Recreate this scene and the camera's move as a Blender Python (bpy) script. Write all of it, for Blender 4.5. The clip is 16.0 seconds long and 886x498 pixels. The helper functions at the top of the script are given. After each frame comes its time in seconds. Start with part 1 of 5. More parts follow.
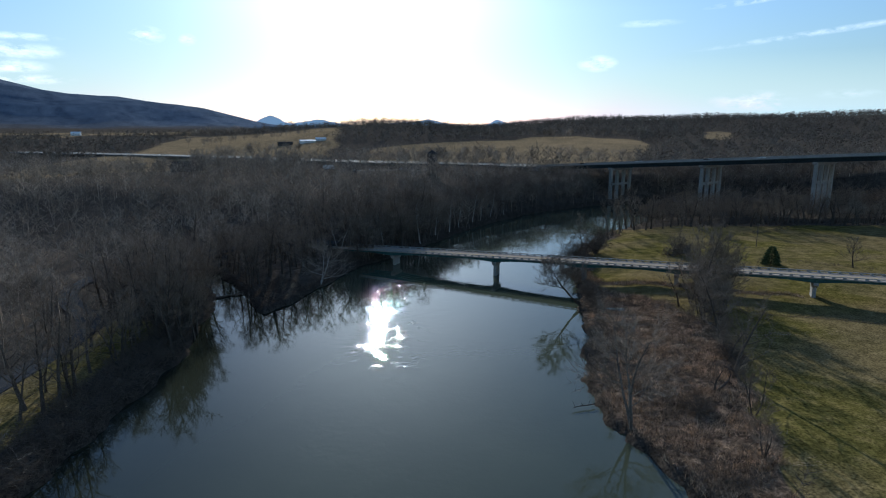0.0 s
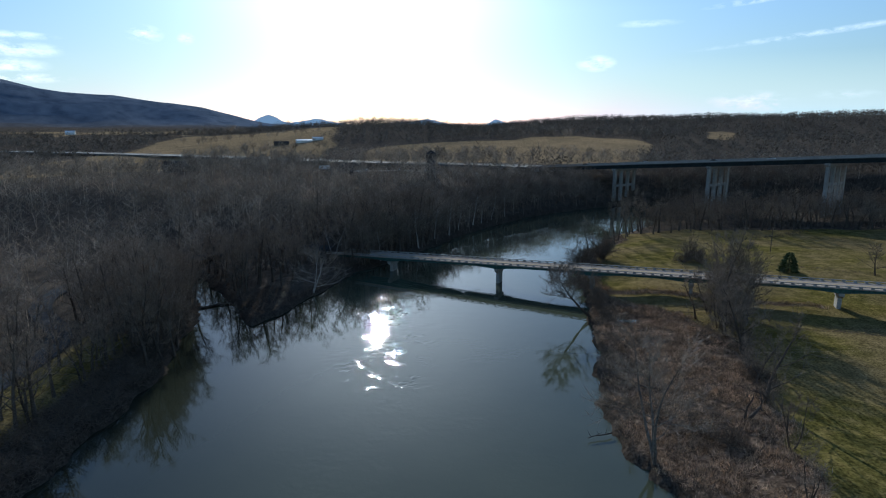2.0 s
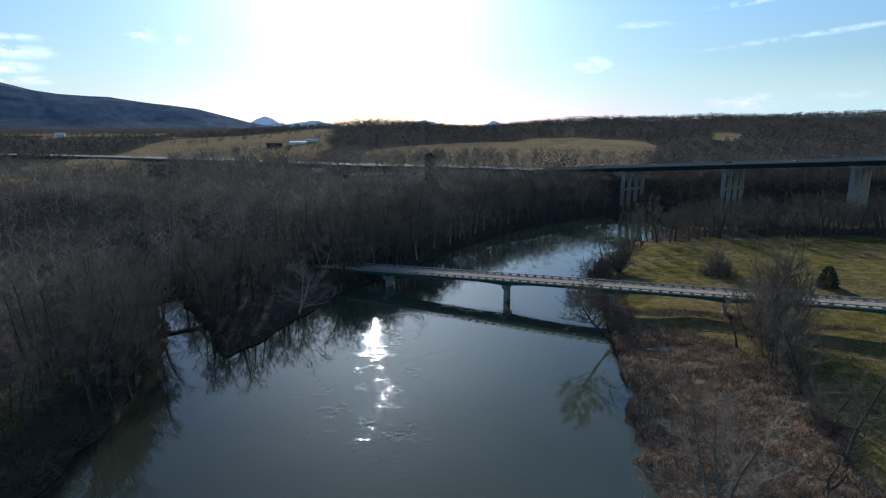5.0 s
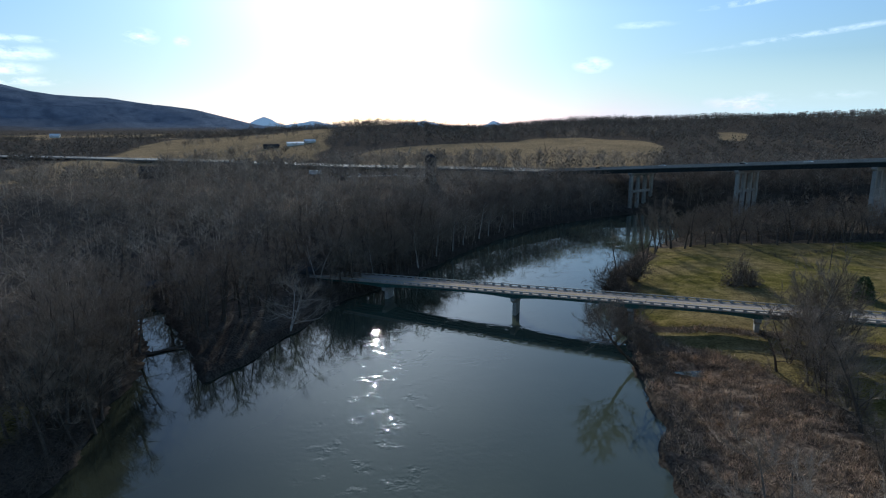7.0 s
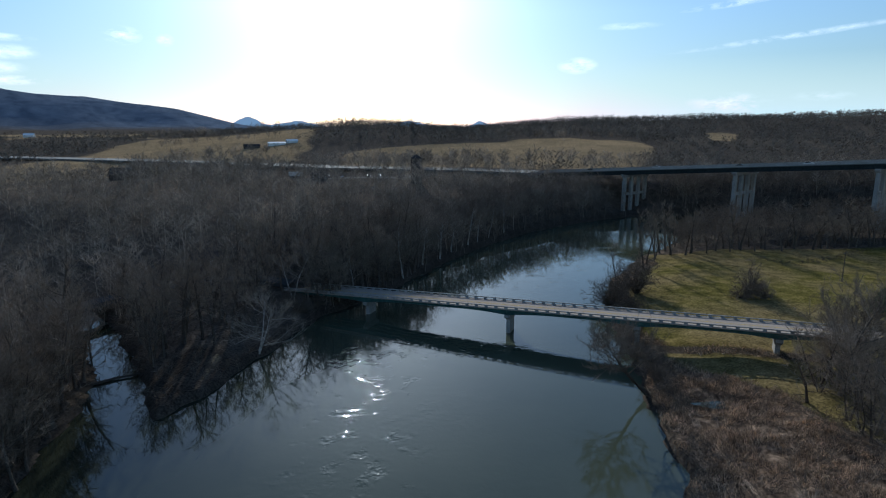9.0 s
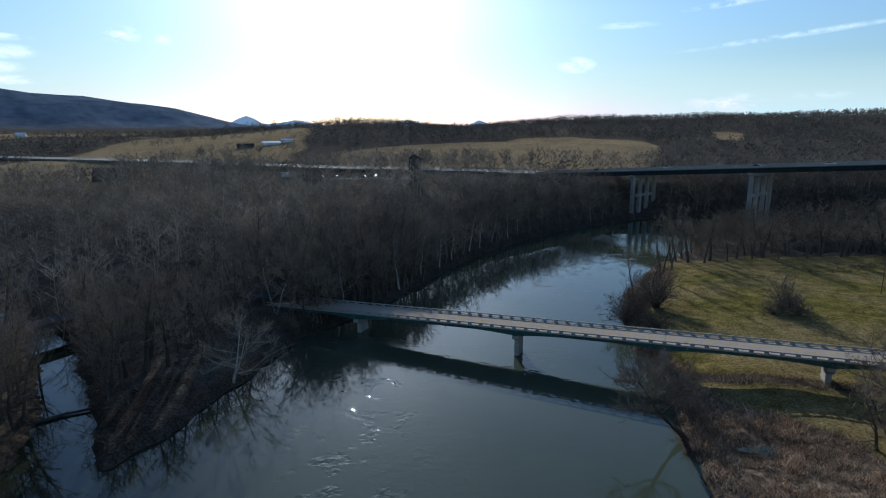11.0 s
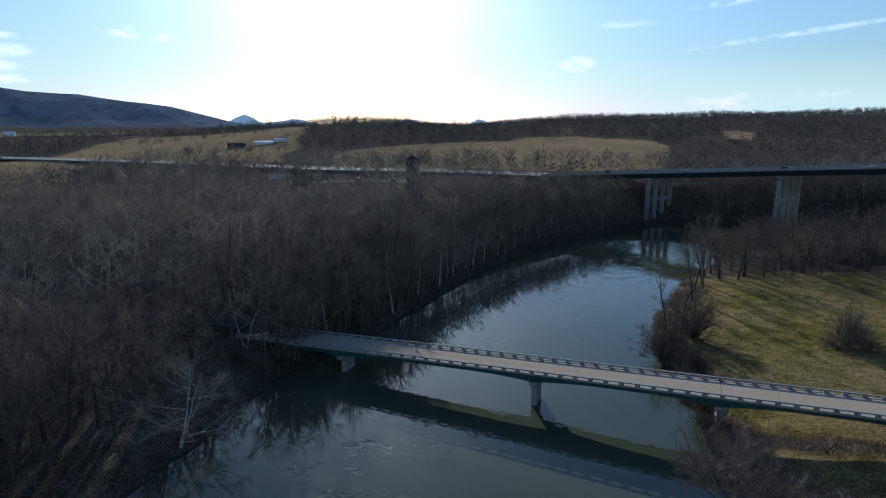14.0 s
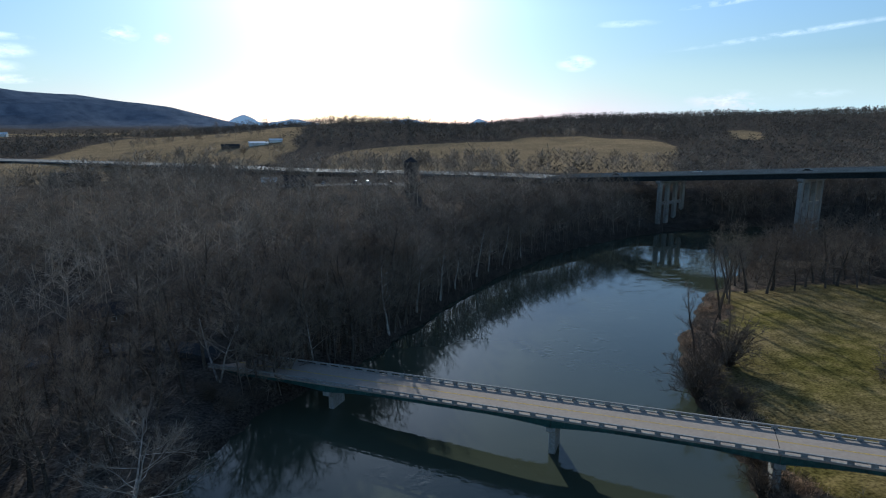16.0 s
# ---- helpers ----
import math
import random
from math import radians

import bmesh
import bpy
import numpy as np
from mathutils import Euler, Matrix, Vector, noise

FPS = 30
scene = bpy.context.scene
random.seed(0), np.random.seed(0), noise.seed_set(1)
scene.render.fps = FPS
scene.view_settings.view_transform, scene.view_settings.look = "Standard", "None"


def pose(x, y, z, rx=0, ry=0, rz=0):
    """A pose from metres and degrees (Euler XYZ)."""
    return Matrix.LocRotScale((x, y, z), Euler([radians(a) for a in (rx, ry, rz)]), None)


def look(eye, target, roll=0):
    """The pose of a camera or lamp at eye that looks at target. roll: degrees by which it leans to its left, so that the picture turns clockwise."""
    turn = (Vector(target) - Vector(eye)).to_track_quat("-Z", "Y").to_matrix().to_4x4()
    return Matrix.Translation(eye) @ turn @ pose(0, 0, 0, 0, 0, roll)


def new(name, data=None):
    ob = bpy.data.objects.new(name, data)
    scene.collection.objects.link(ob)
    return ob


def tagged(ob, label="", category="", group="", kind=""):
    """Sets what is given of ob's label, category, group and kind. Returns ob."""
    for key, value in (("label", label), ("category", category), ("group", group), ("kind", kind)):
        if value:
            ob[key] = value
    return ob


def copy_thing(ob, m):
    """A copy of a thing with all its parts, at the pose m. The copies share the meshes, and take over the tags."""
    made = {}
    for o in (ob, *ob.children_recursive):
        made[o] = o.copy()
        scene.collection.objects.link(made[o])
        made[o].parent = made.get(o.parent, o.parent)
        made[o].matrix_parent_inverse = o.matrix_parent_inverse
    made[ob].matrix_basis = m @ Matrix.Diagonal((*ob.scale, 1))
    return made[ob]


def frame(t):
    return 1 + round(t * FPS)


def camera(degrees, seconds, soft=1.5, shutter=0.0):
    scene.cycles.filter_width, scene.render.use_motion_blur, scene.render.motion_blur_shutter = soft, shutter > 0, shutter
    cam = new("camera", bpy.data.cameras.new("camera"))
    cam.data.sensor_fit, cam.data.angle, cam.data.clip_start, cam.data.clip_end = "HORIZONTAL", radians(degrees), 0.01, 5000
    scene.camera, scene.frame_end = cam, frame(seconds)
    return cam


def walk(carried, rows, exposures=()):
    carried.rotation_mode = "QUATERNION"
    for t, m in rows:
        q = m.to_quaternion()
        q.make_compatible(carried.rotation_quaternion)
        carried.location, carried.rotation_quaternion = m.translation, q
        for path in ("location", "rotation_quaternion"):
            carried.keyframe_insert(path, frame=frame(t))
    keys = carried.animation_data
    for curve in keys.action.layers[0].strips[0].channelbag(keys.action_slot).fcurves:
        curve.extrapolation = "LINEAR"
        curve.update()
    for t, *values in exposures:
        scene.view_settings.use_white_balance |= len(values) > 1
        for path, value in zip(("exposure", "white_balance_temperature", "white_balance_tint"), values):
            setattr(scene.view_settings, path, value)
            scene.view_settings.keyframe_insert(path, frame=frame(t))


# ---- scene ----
cam = camera(73.7, 16.0, soft=1.1)
PATH = [
    (0, (-0.38, 0.612, 55.982), (-0.379, 2.569, 55.568), -0.0),
    (0.5, (-0.429, 3.384, 55.958), (-0.427, 5.341, 55.543), -0.1),
    (1, (-0.516, 6.25, 55.917), (-0.512, 8.206, 55.503), -0.1),
    (1.5, (-0.678, 9.293, 55.853), (-0.673, 11.25, 55.439), -0.0),
    (2, (-0.847, 12.567, 55.803), (-0.841, 14.523, 55.388), 0.1),
    (2.5, (-0.974, 16.017, 55.759), (-0.968, 17.974, 55.344), 0.0),
    (3, (-1.094, 19.543, 55.705), (-1.087, 21.499, 55.289), 0.1),
    (3.5, (-1.242, 23.146, 55.63), (-1.235, 25.103, 55.216), 0.0),
    (5.8, (-2.427, 40.598, 55.199), (-2.41, 42.555, 54.789), -0.0),
    (6, (-2.542, 42.09, 55.186), (-2.527, 44.047, 54.776), -0.1),
    (6.5, (-2.836, 45.713, 55.142), (-2.821, 47.671, 54.734), -0.2),
    (7, (-3.076, 49.363, 55.106), (-3.061, 51.32, 54.697), -0.1),
    (7.5, (-3.137, 53.176, 55.032), (-3.121, 55.134, 54.624), -0.2),
    (8, (-3.129, 57.219, 54.964), (-3.098, 59.176, 54.556), -0.1),
    (8.5, (-3.07, 61.397, 54.888), (-3.025, 63.354, 54.48), -0.1),
    (9, (-3.041, 65.759, 54.799), (-2.98, 67.716, 54.39), 0.0),
    (11.5, (-2.579, 88.408, 53.99), (-2.515, 90.364, 53.579), 0.0),
    (12, (-2.535, 92.902, 53.949), (-2.471, 94.858, 53.537), 0.1),
    (12.5, (-2.478, 97.284, 53.923), (-2.413, 99.24, 53.509), 0.1),
    (13, (-2.382, 101.579, 53.938), (-2.317, 103.535, 53.521), 0.2),
    (13.5, (-2.256, 105.824, 53.963), (-2.191, 107.779, 53.547), 0.1),
    (14, (-2.126, 110.13, 53.997), (-2.061, 112.086, 53.583), -0.0),
    (14.5, (-2.003, 114.509, 54.022), (-1.938, 116.464, 53.606), -0.0),
    (15, (-1.963, 118.836, 54.038), (-1.898, 120.791, 53.622), 0.0),
    (15.5, (-1.938, 123.119, 54.105), (-1.873, 125.074, 53.69), -0.1),
    (16, (-1.882, 127.45, 54.191), (-1.817, 129.406, 53.776), -0.1),
]
walk(cam, [(t, look(eye, target, roll)) for t, eye, target, roll in PATH], [(0, 0.0, 5500, 5), (16, 0.0, 5500, 5)])

# ---- world, sun, exposure ----
SUN_AZ, SUN_EL = -6.5, 19.5            # degrees from +y (minus: to the left), degrees up
to_sun = Vector((math.sin(radians(SUN_AZ)) * math.cos(radians(SUN_EL)), math.cos(radians(SUN_AZ)) * math.cos(radians(SUN_EL)), math.sin(radians(SUN_EL))))
world = bpy.data.worlds.new("sky")
scene.world = world
world.use_nodes = True
wt = world.node_tree
sky = wt.nodes.new("ShaderNodeTexSky")
sky.sky_type, sky.sun_disc = "NISHITA", False
sky.sun_elevation, sky.sun_rotation = radians(SUN_EL), radians(SUN_AZ)
sky.air_density, sky.dust_density, sky.ozone_density = 1.0, 0.24, 2.6
wt.nodes["Background"].inputs["Strength"].default_value = 0.107


def cloud_cover():
    """How much thin cloud stands in each direction: azimuth, height and half sizes in degrees, and density."""
    texc = wt.nodes.new("ShaderNodeTexCoord")
    wisp = wt.nodes.new("ShaderNodeTexNoise")
    wisp.inputs["Scale"].default_value, wisp.inputs["Detail"].default_value, wisp.inputs["Roughness"].default_value = 26, 7, 0.62
    flat = wt.nodes.new("ShaderNodeMapping")
    flat.inputs["Scale"].default_value = (1, 1, 2.6)
    wt.links.new(texc.outputs["Generated"], flat.inputs["Vector"]), wt.links.new(flat.outputs[0], wisp.inputs["Vector"])
    total = None
    for az, el, wide, tall, dense in ((-25.5, 7.2, 1.0, 0.5, 1.05), (-22.3, 7.0, 0.5, 0.35, 0.9), (-34.8, 5.5, 2.5, 0.45, 1.05), (-35.2, 4.3, 2.0, 0.42, 1.05), (-34.4, 3.4, 2.5, 0.28, 1.0), (-34.4, 6.5, 2.0, 0.22, 0.8),
                                      (14.1, 5.3, 1.2, 0.5, 1.0), (27.5, 1.9, 2.6, 0.6, 0.7), (33.6, 2.3, 1.6, 0.3, 0.5), (27.5, 9.9, 3.2, 0.2, 0.9), (31.0, 7.0, 6.0, 0.18, 0.55), (18.3, 8.5, 2.0, 0.22, 0.4)):
        a, e = radians(az), radians(el)
        mid = Vector((math.sin(a) * math.cos(e), math.cos(a) * math.cos(e), math.sin(e)))
        side = Vector((math.cos(a), -math.sin(a), 0.10 if az > 20 and el > 6 else 0.0))
        off = wt.nodes.new("ShaderNodeVectorMath")
        off.operation = "SUBTRACT"
        off.inputs[1].default_value = mid
        wt.links.new(texc.outputs["Generated"], off.inputs[0])
        both = wt.nodes.new("ShaderNodeCombineXYZ")
        for k, (way, size) in enumerate(((side, wide), (Vector((0, 0, 1)) - side * side.z, tall))):
            dot = wt.nodes.new("ShaderNodeVectorMath")
            dot.operation = "DOT_PRODUCT"
            dot.inputs[1].default_value = way / radians(size)
            wt.links.new(off.outputs[0], dot.inputs[0]), wt.links.new(dot.outputs["Value"], both.inputs[k])
        far = wt.nodes.new("ShaderNodeVectorMath")
        far.operation = "LENGTH"
        wt.links.new(both.outputs[0], far.inputs[0])
        fall = wt.nodes.new("ShaderNodeMapRange")
        fall.inputs[1].default_value, fall.inputs[2].default_value, fall.inputs[3].default_value, fall.inputs[4].default_value = 0.0, 1.6, dense, 0.0
        wt.links.new(far.outputs["Value"], fall.inputs[0])
        if total is None:
            total = fall.outputs[0]
        else:
            most = wt.nodes.new("ShaderNodeMath")
            most.operation = "MAXIMUM"
            wt.links.new(total, most.inputs[0]), wt.links.new(fall.outputs[0], most.inputs[1])
            total = most.outputs[0]
    thick = wt.nodes.new("ShaderNodeMapRange")
    thick.inputs[1].default_value, thick.inputs[2].default_value, thick.inputs[3].default_value, thick.inputs[4].default_value = 0.40, 0.64, 0.0, 0.9
    wt.links.new(wisp.outputs["Fac"], thick.inputs[0])
    times = wt.nodes.new("ShaderNodeMath")
    times.operation, times.use_clamp = "MULTIPLY", True
    wt.links.new(total, times.inputs[0]), wt.links.new(thick.outputs[0], times.inputs[1])
    return times.outputs[0]


mix_sky = wt.nodes.new("ShaderNodeMix")
mix_sky.data_type = "RGBA"
mix_sky.inputs[7].default_value = (15, 15, 15, 1)
aim = wt.nodes.new("ShaderNodeVectorMath")
aim.operation = "DOT_PRODUCT"
aim.inputs[1].default_value = to_sun
up = wt.nodes.new("ShaderNodeSeparateXYZ")
wt.links.new(wt.nodes.new("ShaderNodeTexCoord").outputs["Generated"], aim.inputs[0]), wt.links.new(wt.nodes.new("ShaderNodeTexCoord").outputs["Generated"], up.inputs[0])
near_sun = wt.nodes.new("ShaderNodeMath")
near_sun.operation = "POWER"
near_sun.inputs[1].default_value = 45
toward = wt.nodes.new("ShaderNodeMath")
toward.operation = "MAXIMUM"
toward.inputs[1].default_value = 0.0
wt.links.new(aim.outputs["Value"], toward.inputs[0]), wt.links.new(toward.outputs[0], near_sun.inputs[0])
air = wt.nodes.new("ShaderNodeMapRange")
air.inputs[1].default_value, air.inputs[2].default_value, air.inputs[3].default_value, air.inputs[4].default_value = 0.0, 0.17, 0.66, 1.0
wt.links.new(up.outputs[2], air.inputs[0])
clear_sky = wt.nodes.new("ShaderNodeVectorMath")
clear_sky.operation = "MULTIPLY"
wt.links.new(sky.outputs["Color"], clear_sky.inputs[0]), wt.links.new(air.outputs[0], clear_sky.inputs[1])
glow = wt.nodes.new("ShaderNodeVectorMath")
glow.operation = "MULTIPLY_ADD"
glow.inputs[1].default_value = (9.0, 9.0, 8.6)
wt.links.new(near_sun.outputs[0], glow.inputs[0]), wt.links.new(clear_sky.outputs[0], glow.inputs[2])
wt.links.new(cloud_cover(), mix_sky.inputs[0]), wt.links.new(glow.outputs[0], mix_sky.inputs[6])
# pale haze low down, all round the horizon
rise = wt.nodes.new("ShaderNodeSeparateXYZ")
wt.links.new(wt.nodes.new("ShaderNodeTexCoord").outputs["Generated"], rise.inputs[0])
low_sky = wt.nodes.new("ShaderNodeMapRange")
low_sky.inputs[1].default_value, low_sky.inputs[2].default_value, low_sky.inputs[3].default_value, low_sky.inputs[4].default_value = 0.0, 0.10, 1.0, 0.0
haze = wt.nodes.new("ShaderNodeMix")
haze.data_type, haze.blend_type = "RGBA", "LIGHTEN"
haze.inputs[7].default_value = (6.9, 8.4, 8.8, 1)
wt.links.new(rise.outputs[2], low_sky.inputs[0]), wt.links.new(low_sky.outputs[0], haze.inputs[0]), wt.links.new(mix_sky.outputs[2], haze.inputs[6])
wt.links.new(haze.outputs[2], wt.nodes["Background"].inputs["Color"])
sun = new("sun", bpy.data.lights.new("sun", "SUN"))
sun.data.energy, sun.data.angle, sun.data.color = 4.5, radians(0.53), (1.0, 0.93, 0.82)
sun.matrix_world = look((0, 0, 400), Vector((0, 0, 400)) - to_sun)


# ---- materials ----
def material(name, colour, rough=0.8, metal=0.0, grain=None, dark=0.6, coarse=None, bump=0.0, spec=0.0, island=0.0, random_ob=0.0):
    """A plain surface with variation at two scales, in metres: grain and coarse are the sizes of the fine and large marks."""
    m = bpy.data.materials.new(name)
    m.use_nodes = True
    t, b = m.node_tree, m.node_tree.nodes["Principled BSDF"]
    b.inputs["Roughness"].default_value, b.inputs["Metallic"].default_value = rough, metal
    b.inputs["Specular IOR Level"].default_value = spec
    geo = t.nodes.new("ShaderNodeNewGeometry")
    col = t.nodes.new("ShaderNodeRGB")
    col.outputs[0].default_value = (*colour, 1)
    out = col.outputs[0]
    first = None
    for size, amount in ((grain, dark), (coarse, 0.5 + dark / 2)):
        if not size:
            continue
        n = t.nodes.new("ShaderNodeTexNoise")
        n.inputs["Scale"].default_value, n.inputs["Detail"].default_value = 1.0 / size, 5
        t.links.new(geo.outputs["Position"], n.inputs["Vector"])
        r = t.nodes.new("ShaderNodeMapRange")
        r.inputs[1].default_value, r.inputs[2].default_value = 0.3, 0.7
        r.inputs[3].default_value, r.inputs[4].default_value = amount, 2 - amount
        t.links.new(n.outputs["Fac"], r.inputs[0])
        mul = t.nodes.new("ShaderNodeVectorMath")
        mul.operation = "MULTIPLY"
        t.links.new(out, mul.inputs[0]), t.links.new(r.outputs[0], mul.inputs[1])
        out, first = mul.outputs[0], first or n
    for amount, source in ((island, geo.outputs["Random Per Island"]), (random_ob, None)):
        if not amount:
            continue
        if source is None:
            source = t.nodes.new("ShaderNodeObjectInfo").outputs["Random"]
        r = t.nodes.new("ShaderNodeMapRange")
        r.inputs[3].default_value, r.inputs[4].default_value = 1 - amount, 1 + amount
        t.links.new(source, r.inputs[0])
        mul = t.nodes.new("ShaderNodeVectorMath")
        mul.operation = "MULTIPLY"
        t.links.new(out, mul.inputs[0]), t.links.new(r.outputs[0], mul.inputs[1])
        out = mul.outputs[0]
    t.links.new(out, b.inputs["Base Color"])
    if bump and first:
        bp = t.nodes.new("ShaderNodeBump")
        bp.inputs["Strength"].default_value, bp.inputs["Distance"].default_value = 0.8, bump
        t.links.new(first.outputs["Fac"], bp.inputs["Height"])
        t.links.new(bp.outputs["Normal"], b.inputs["Normal"])
    return m


BARK = material("bark", (0.10, 0.082, 0.066), 0.9, grain=0.25, coarse=6, dark=0.6, random_ob=0.25)
PALE_BARK = material("sycamore_bark", (0.36, 0.325, 0.285), 0.85, grain=0.5, coarse=3, dark=0.45)
TWIG = material("twigs", (0.235, 0.185, 0.14), 0.9, island=0.35, random_ob=0.25)
# paler copy of the twigs, lightened to suggest haze over the far woods
TWIG_FAR = material("far_twigs", (0.32, 0.26, 0.20), 0.9, island=0.15, grain=7, coarse=40, dark=0.36)
PALE_TWIG = material("sycamore_twigs", (0.30, 0.25, 0.20), 0.9, island=0.25)
SHORE_TWIG = material("shore_twigs", (0.20, 0.162, 0.128), 0.9, island=0.15, grain=7, coarse=30, dark=0.5)
SHRUB = material("shrub_twigs", (0.15, 0.118, 0.09), 0.9, island=0.35, random_ob=0.2)
FAR_WOOD = material("distant_twigs", (0.20, 0.165, 0.13), 0.9, island=0.15, grain=9, coarse=60, dark=0.55)
GREY_BARK = material("grey_bark", (0.15, 0.132, 0.112), 0.9, grain=0.4, coarse=5, dark=0.55)
BRUSH = material("dry_brush", (0.42, 0.305, 0.205), 0.9, island=0.8, grain=2.5, coarse=9, dark=0.5)
NEEDLE = material("cedar_needles", (0.10, 0.13, 0.065), 0.8, island=0.5)
CONCRETE = material("concrete", (0.31, 0.295, 0.27), 0.85, grain=0.4, coarse=4, dark=0.75, bump=0.01)
DECK = material("deck_concrete", (0.37, 0.305, 0.25), 0.8, grain=0.6, coarse=9, dark=0.92, bump=0.005)
GREEN_STEEL = material("green_painted_steel", (0.035, 0.085, 0.075), 0.5, spec=0.3, grain=0.8, coarse=5, dark=0.7)
ASPHALT = material("asphalt", (0.07, 0.07, 0.072), 0.95, grain=0.5, coarse=12, dark=0.8)
HIGHWAY = material("highway_pavement", (0.17, 0.166, 0.158), 0.85, spec=0.08, grain=0.8, coarse=15, dark=0.85)
YELLOW = material("yellow_paint", (0.55, 0.38, 0.09), 0.7, grain=0.3, dark=0.7)
WHITE_PAINT = material("white_paint", (0.75, 0.75, 0.73), 0.6, grain=0.6, dark=0.85)
RUBBER = material("rubber", (0.02, 0.02, 0.02), 0.85, grain=0.2, dark=0.8)
GLASS_DARK = material("window_glass", (0.02, 0.025, 0.03), 0.08, spec=0.6)
METAL = material("galvanised_metal", (0.45, 0.46, 0.47), 0.45, 0.8, grain=0.5, dark=0.8)
WOOD_GREY = material("weathered_wood", (0.12, 0.10, 0.085), 0.9, grain=0.3, coarse=2, dark=0.6)
DARK_STEEL = material("dark_steel", (0.03, 0.038, 0.04), 0.7, grain=0.8, coarse=6, dark=0.7)
ROOF_DARK = material("dark_roof", (0.06, 0.055, 0.055), 0.8, grain=0.5, coarse=3, dark=0.7)


def water_material():
    """River water. The layer "flow" holds each reach's chop (red), riffles (green) and the body-colour darkening that
    paints left-bank shade (blue).
    """
    m = bpy.data.materials.new("river_water")
    m.use_nodes = True
    t, b = m.node_tree, m.node_tree.nodes["Principled BSDF"]
    b.inputs["Roughness"].default_value, b.inputs["IOR"].default_value = 0.015, 1.33
    b.inputs["Specular IOR Level"].default_value = 0.8
    geo = t.nodes.new("ShaderNodeNewGeometry")
    flow = t.nodes.new("ShaderNodeVertexColor")
    flow.layer_name = "flow"
    reach = t.nodes.new("ShaderNodeSeparateColor")
    t.links.new(flow.outputs["Color"], reach.inputs[0])

    def noise(scale, detail, low=0.0, high=1.0, out_low=0.0, out_high=1.0):
        n = t.nodes.new("ShaderNodeTexNoise")
        n.inputs["Scale"].default_value, n.inputs["Detail"].default_value = scale, detail
        t.links.new(geo.outputs["Position"], n.inputs["Vector"])
        r = t.nodes.new("ShaderNodeMapRange")
        for k, v in enumerate((low, high, out_low, out_high)):
            r.inputs[k + 1].default_value = v
        t.links.new(n.outputs["Fac"], r.inputs[0])
        return n, r.outputs[0]

    def maths(op, one, two):
        n = t.nodes.new("ShaderNodeMath")
        n.operation = op
        t.links.new(one, n.inputs[0]), t.links.new(two, n.inputs[1])
        return n.outputs[0]

    silt_shade, _ = noise(0.03, 4)
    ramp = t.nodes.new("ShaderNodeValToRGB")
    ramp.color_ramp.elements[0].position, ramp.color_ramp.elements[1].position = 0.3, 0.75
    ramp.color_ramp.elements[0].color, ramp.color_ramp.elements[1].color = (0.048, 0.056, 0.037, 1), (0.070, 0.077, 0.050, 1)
    t.links.new(silt_shade.outputs["Fac"], ramp.inputs[0])
    # the blue channel darkens the body colour where left-bank shade is painted
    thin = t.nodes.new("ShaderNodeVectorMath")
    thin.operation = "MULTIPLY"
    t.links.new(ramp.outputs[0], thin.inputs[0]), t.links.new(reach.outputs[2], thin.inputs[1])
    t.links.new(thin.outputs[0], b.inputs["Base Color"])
    # breezy patches and gusts over the open water, and broken water in the riffles
    _, breeze = noise(0.055, 5, 0.36, 0.66, 0.10, 0.28)
    _, gust = noise(0.12, 5, 0.56, 0.64, 0.0, 0.12)
    _, spots = noise(0.2, 5, 0.52, 0.60, 0.0, 1.0)
    chop = maths("MULTIPLY", reach.outputs[0], maths("ADD", breeze, gust))
    force = maths("ADD", chop, maths("MULTIPLY", reach.outputs[1], spots))
    last = None
    for size, tall in ((4.0, 0.06), (1.4, 0.07), (0.6, 0.03)):
        n = t.nodes.new("ShaderNodeTexNoise")
        n.inputs["Scale"].default_value, n.inputs["Detail"].default_value = 1 / size, 1.5
        t.links.new(geo.outputs["Position"], n.inputs["Vector"])
        bp = t.nodes.new("ShaderNodeBump")
        bp.inputs["Distance"].default_value = tall
        t.links.new(force, bp.inputs["Strength"]), t.links.new(n.outputs["Fac"], bp.inputs["Height"])
        if last:
            t.links.new(last.outputs["Normal"], bp.inputs["Normal"])
        last = bp
    t.links.new(last.outputs["Normal"], b.inputs["Normal"])
    return m


WATER = water_material()


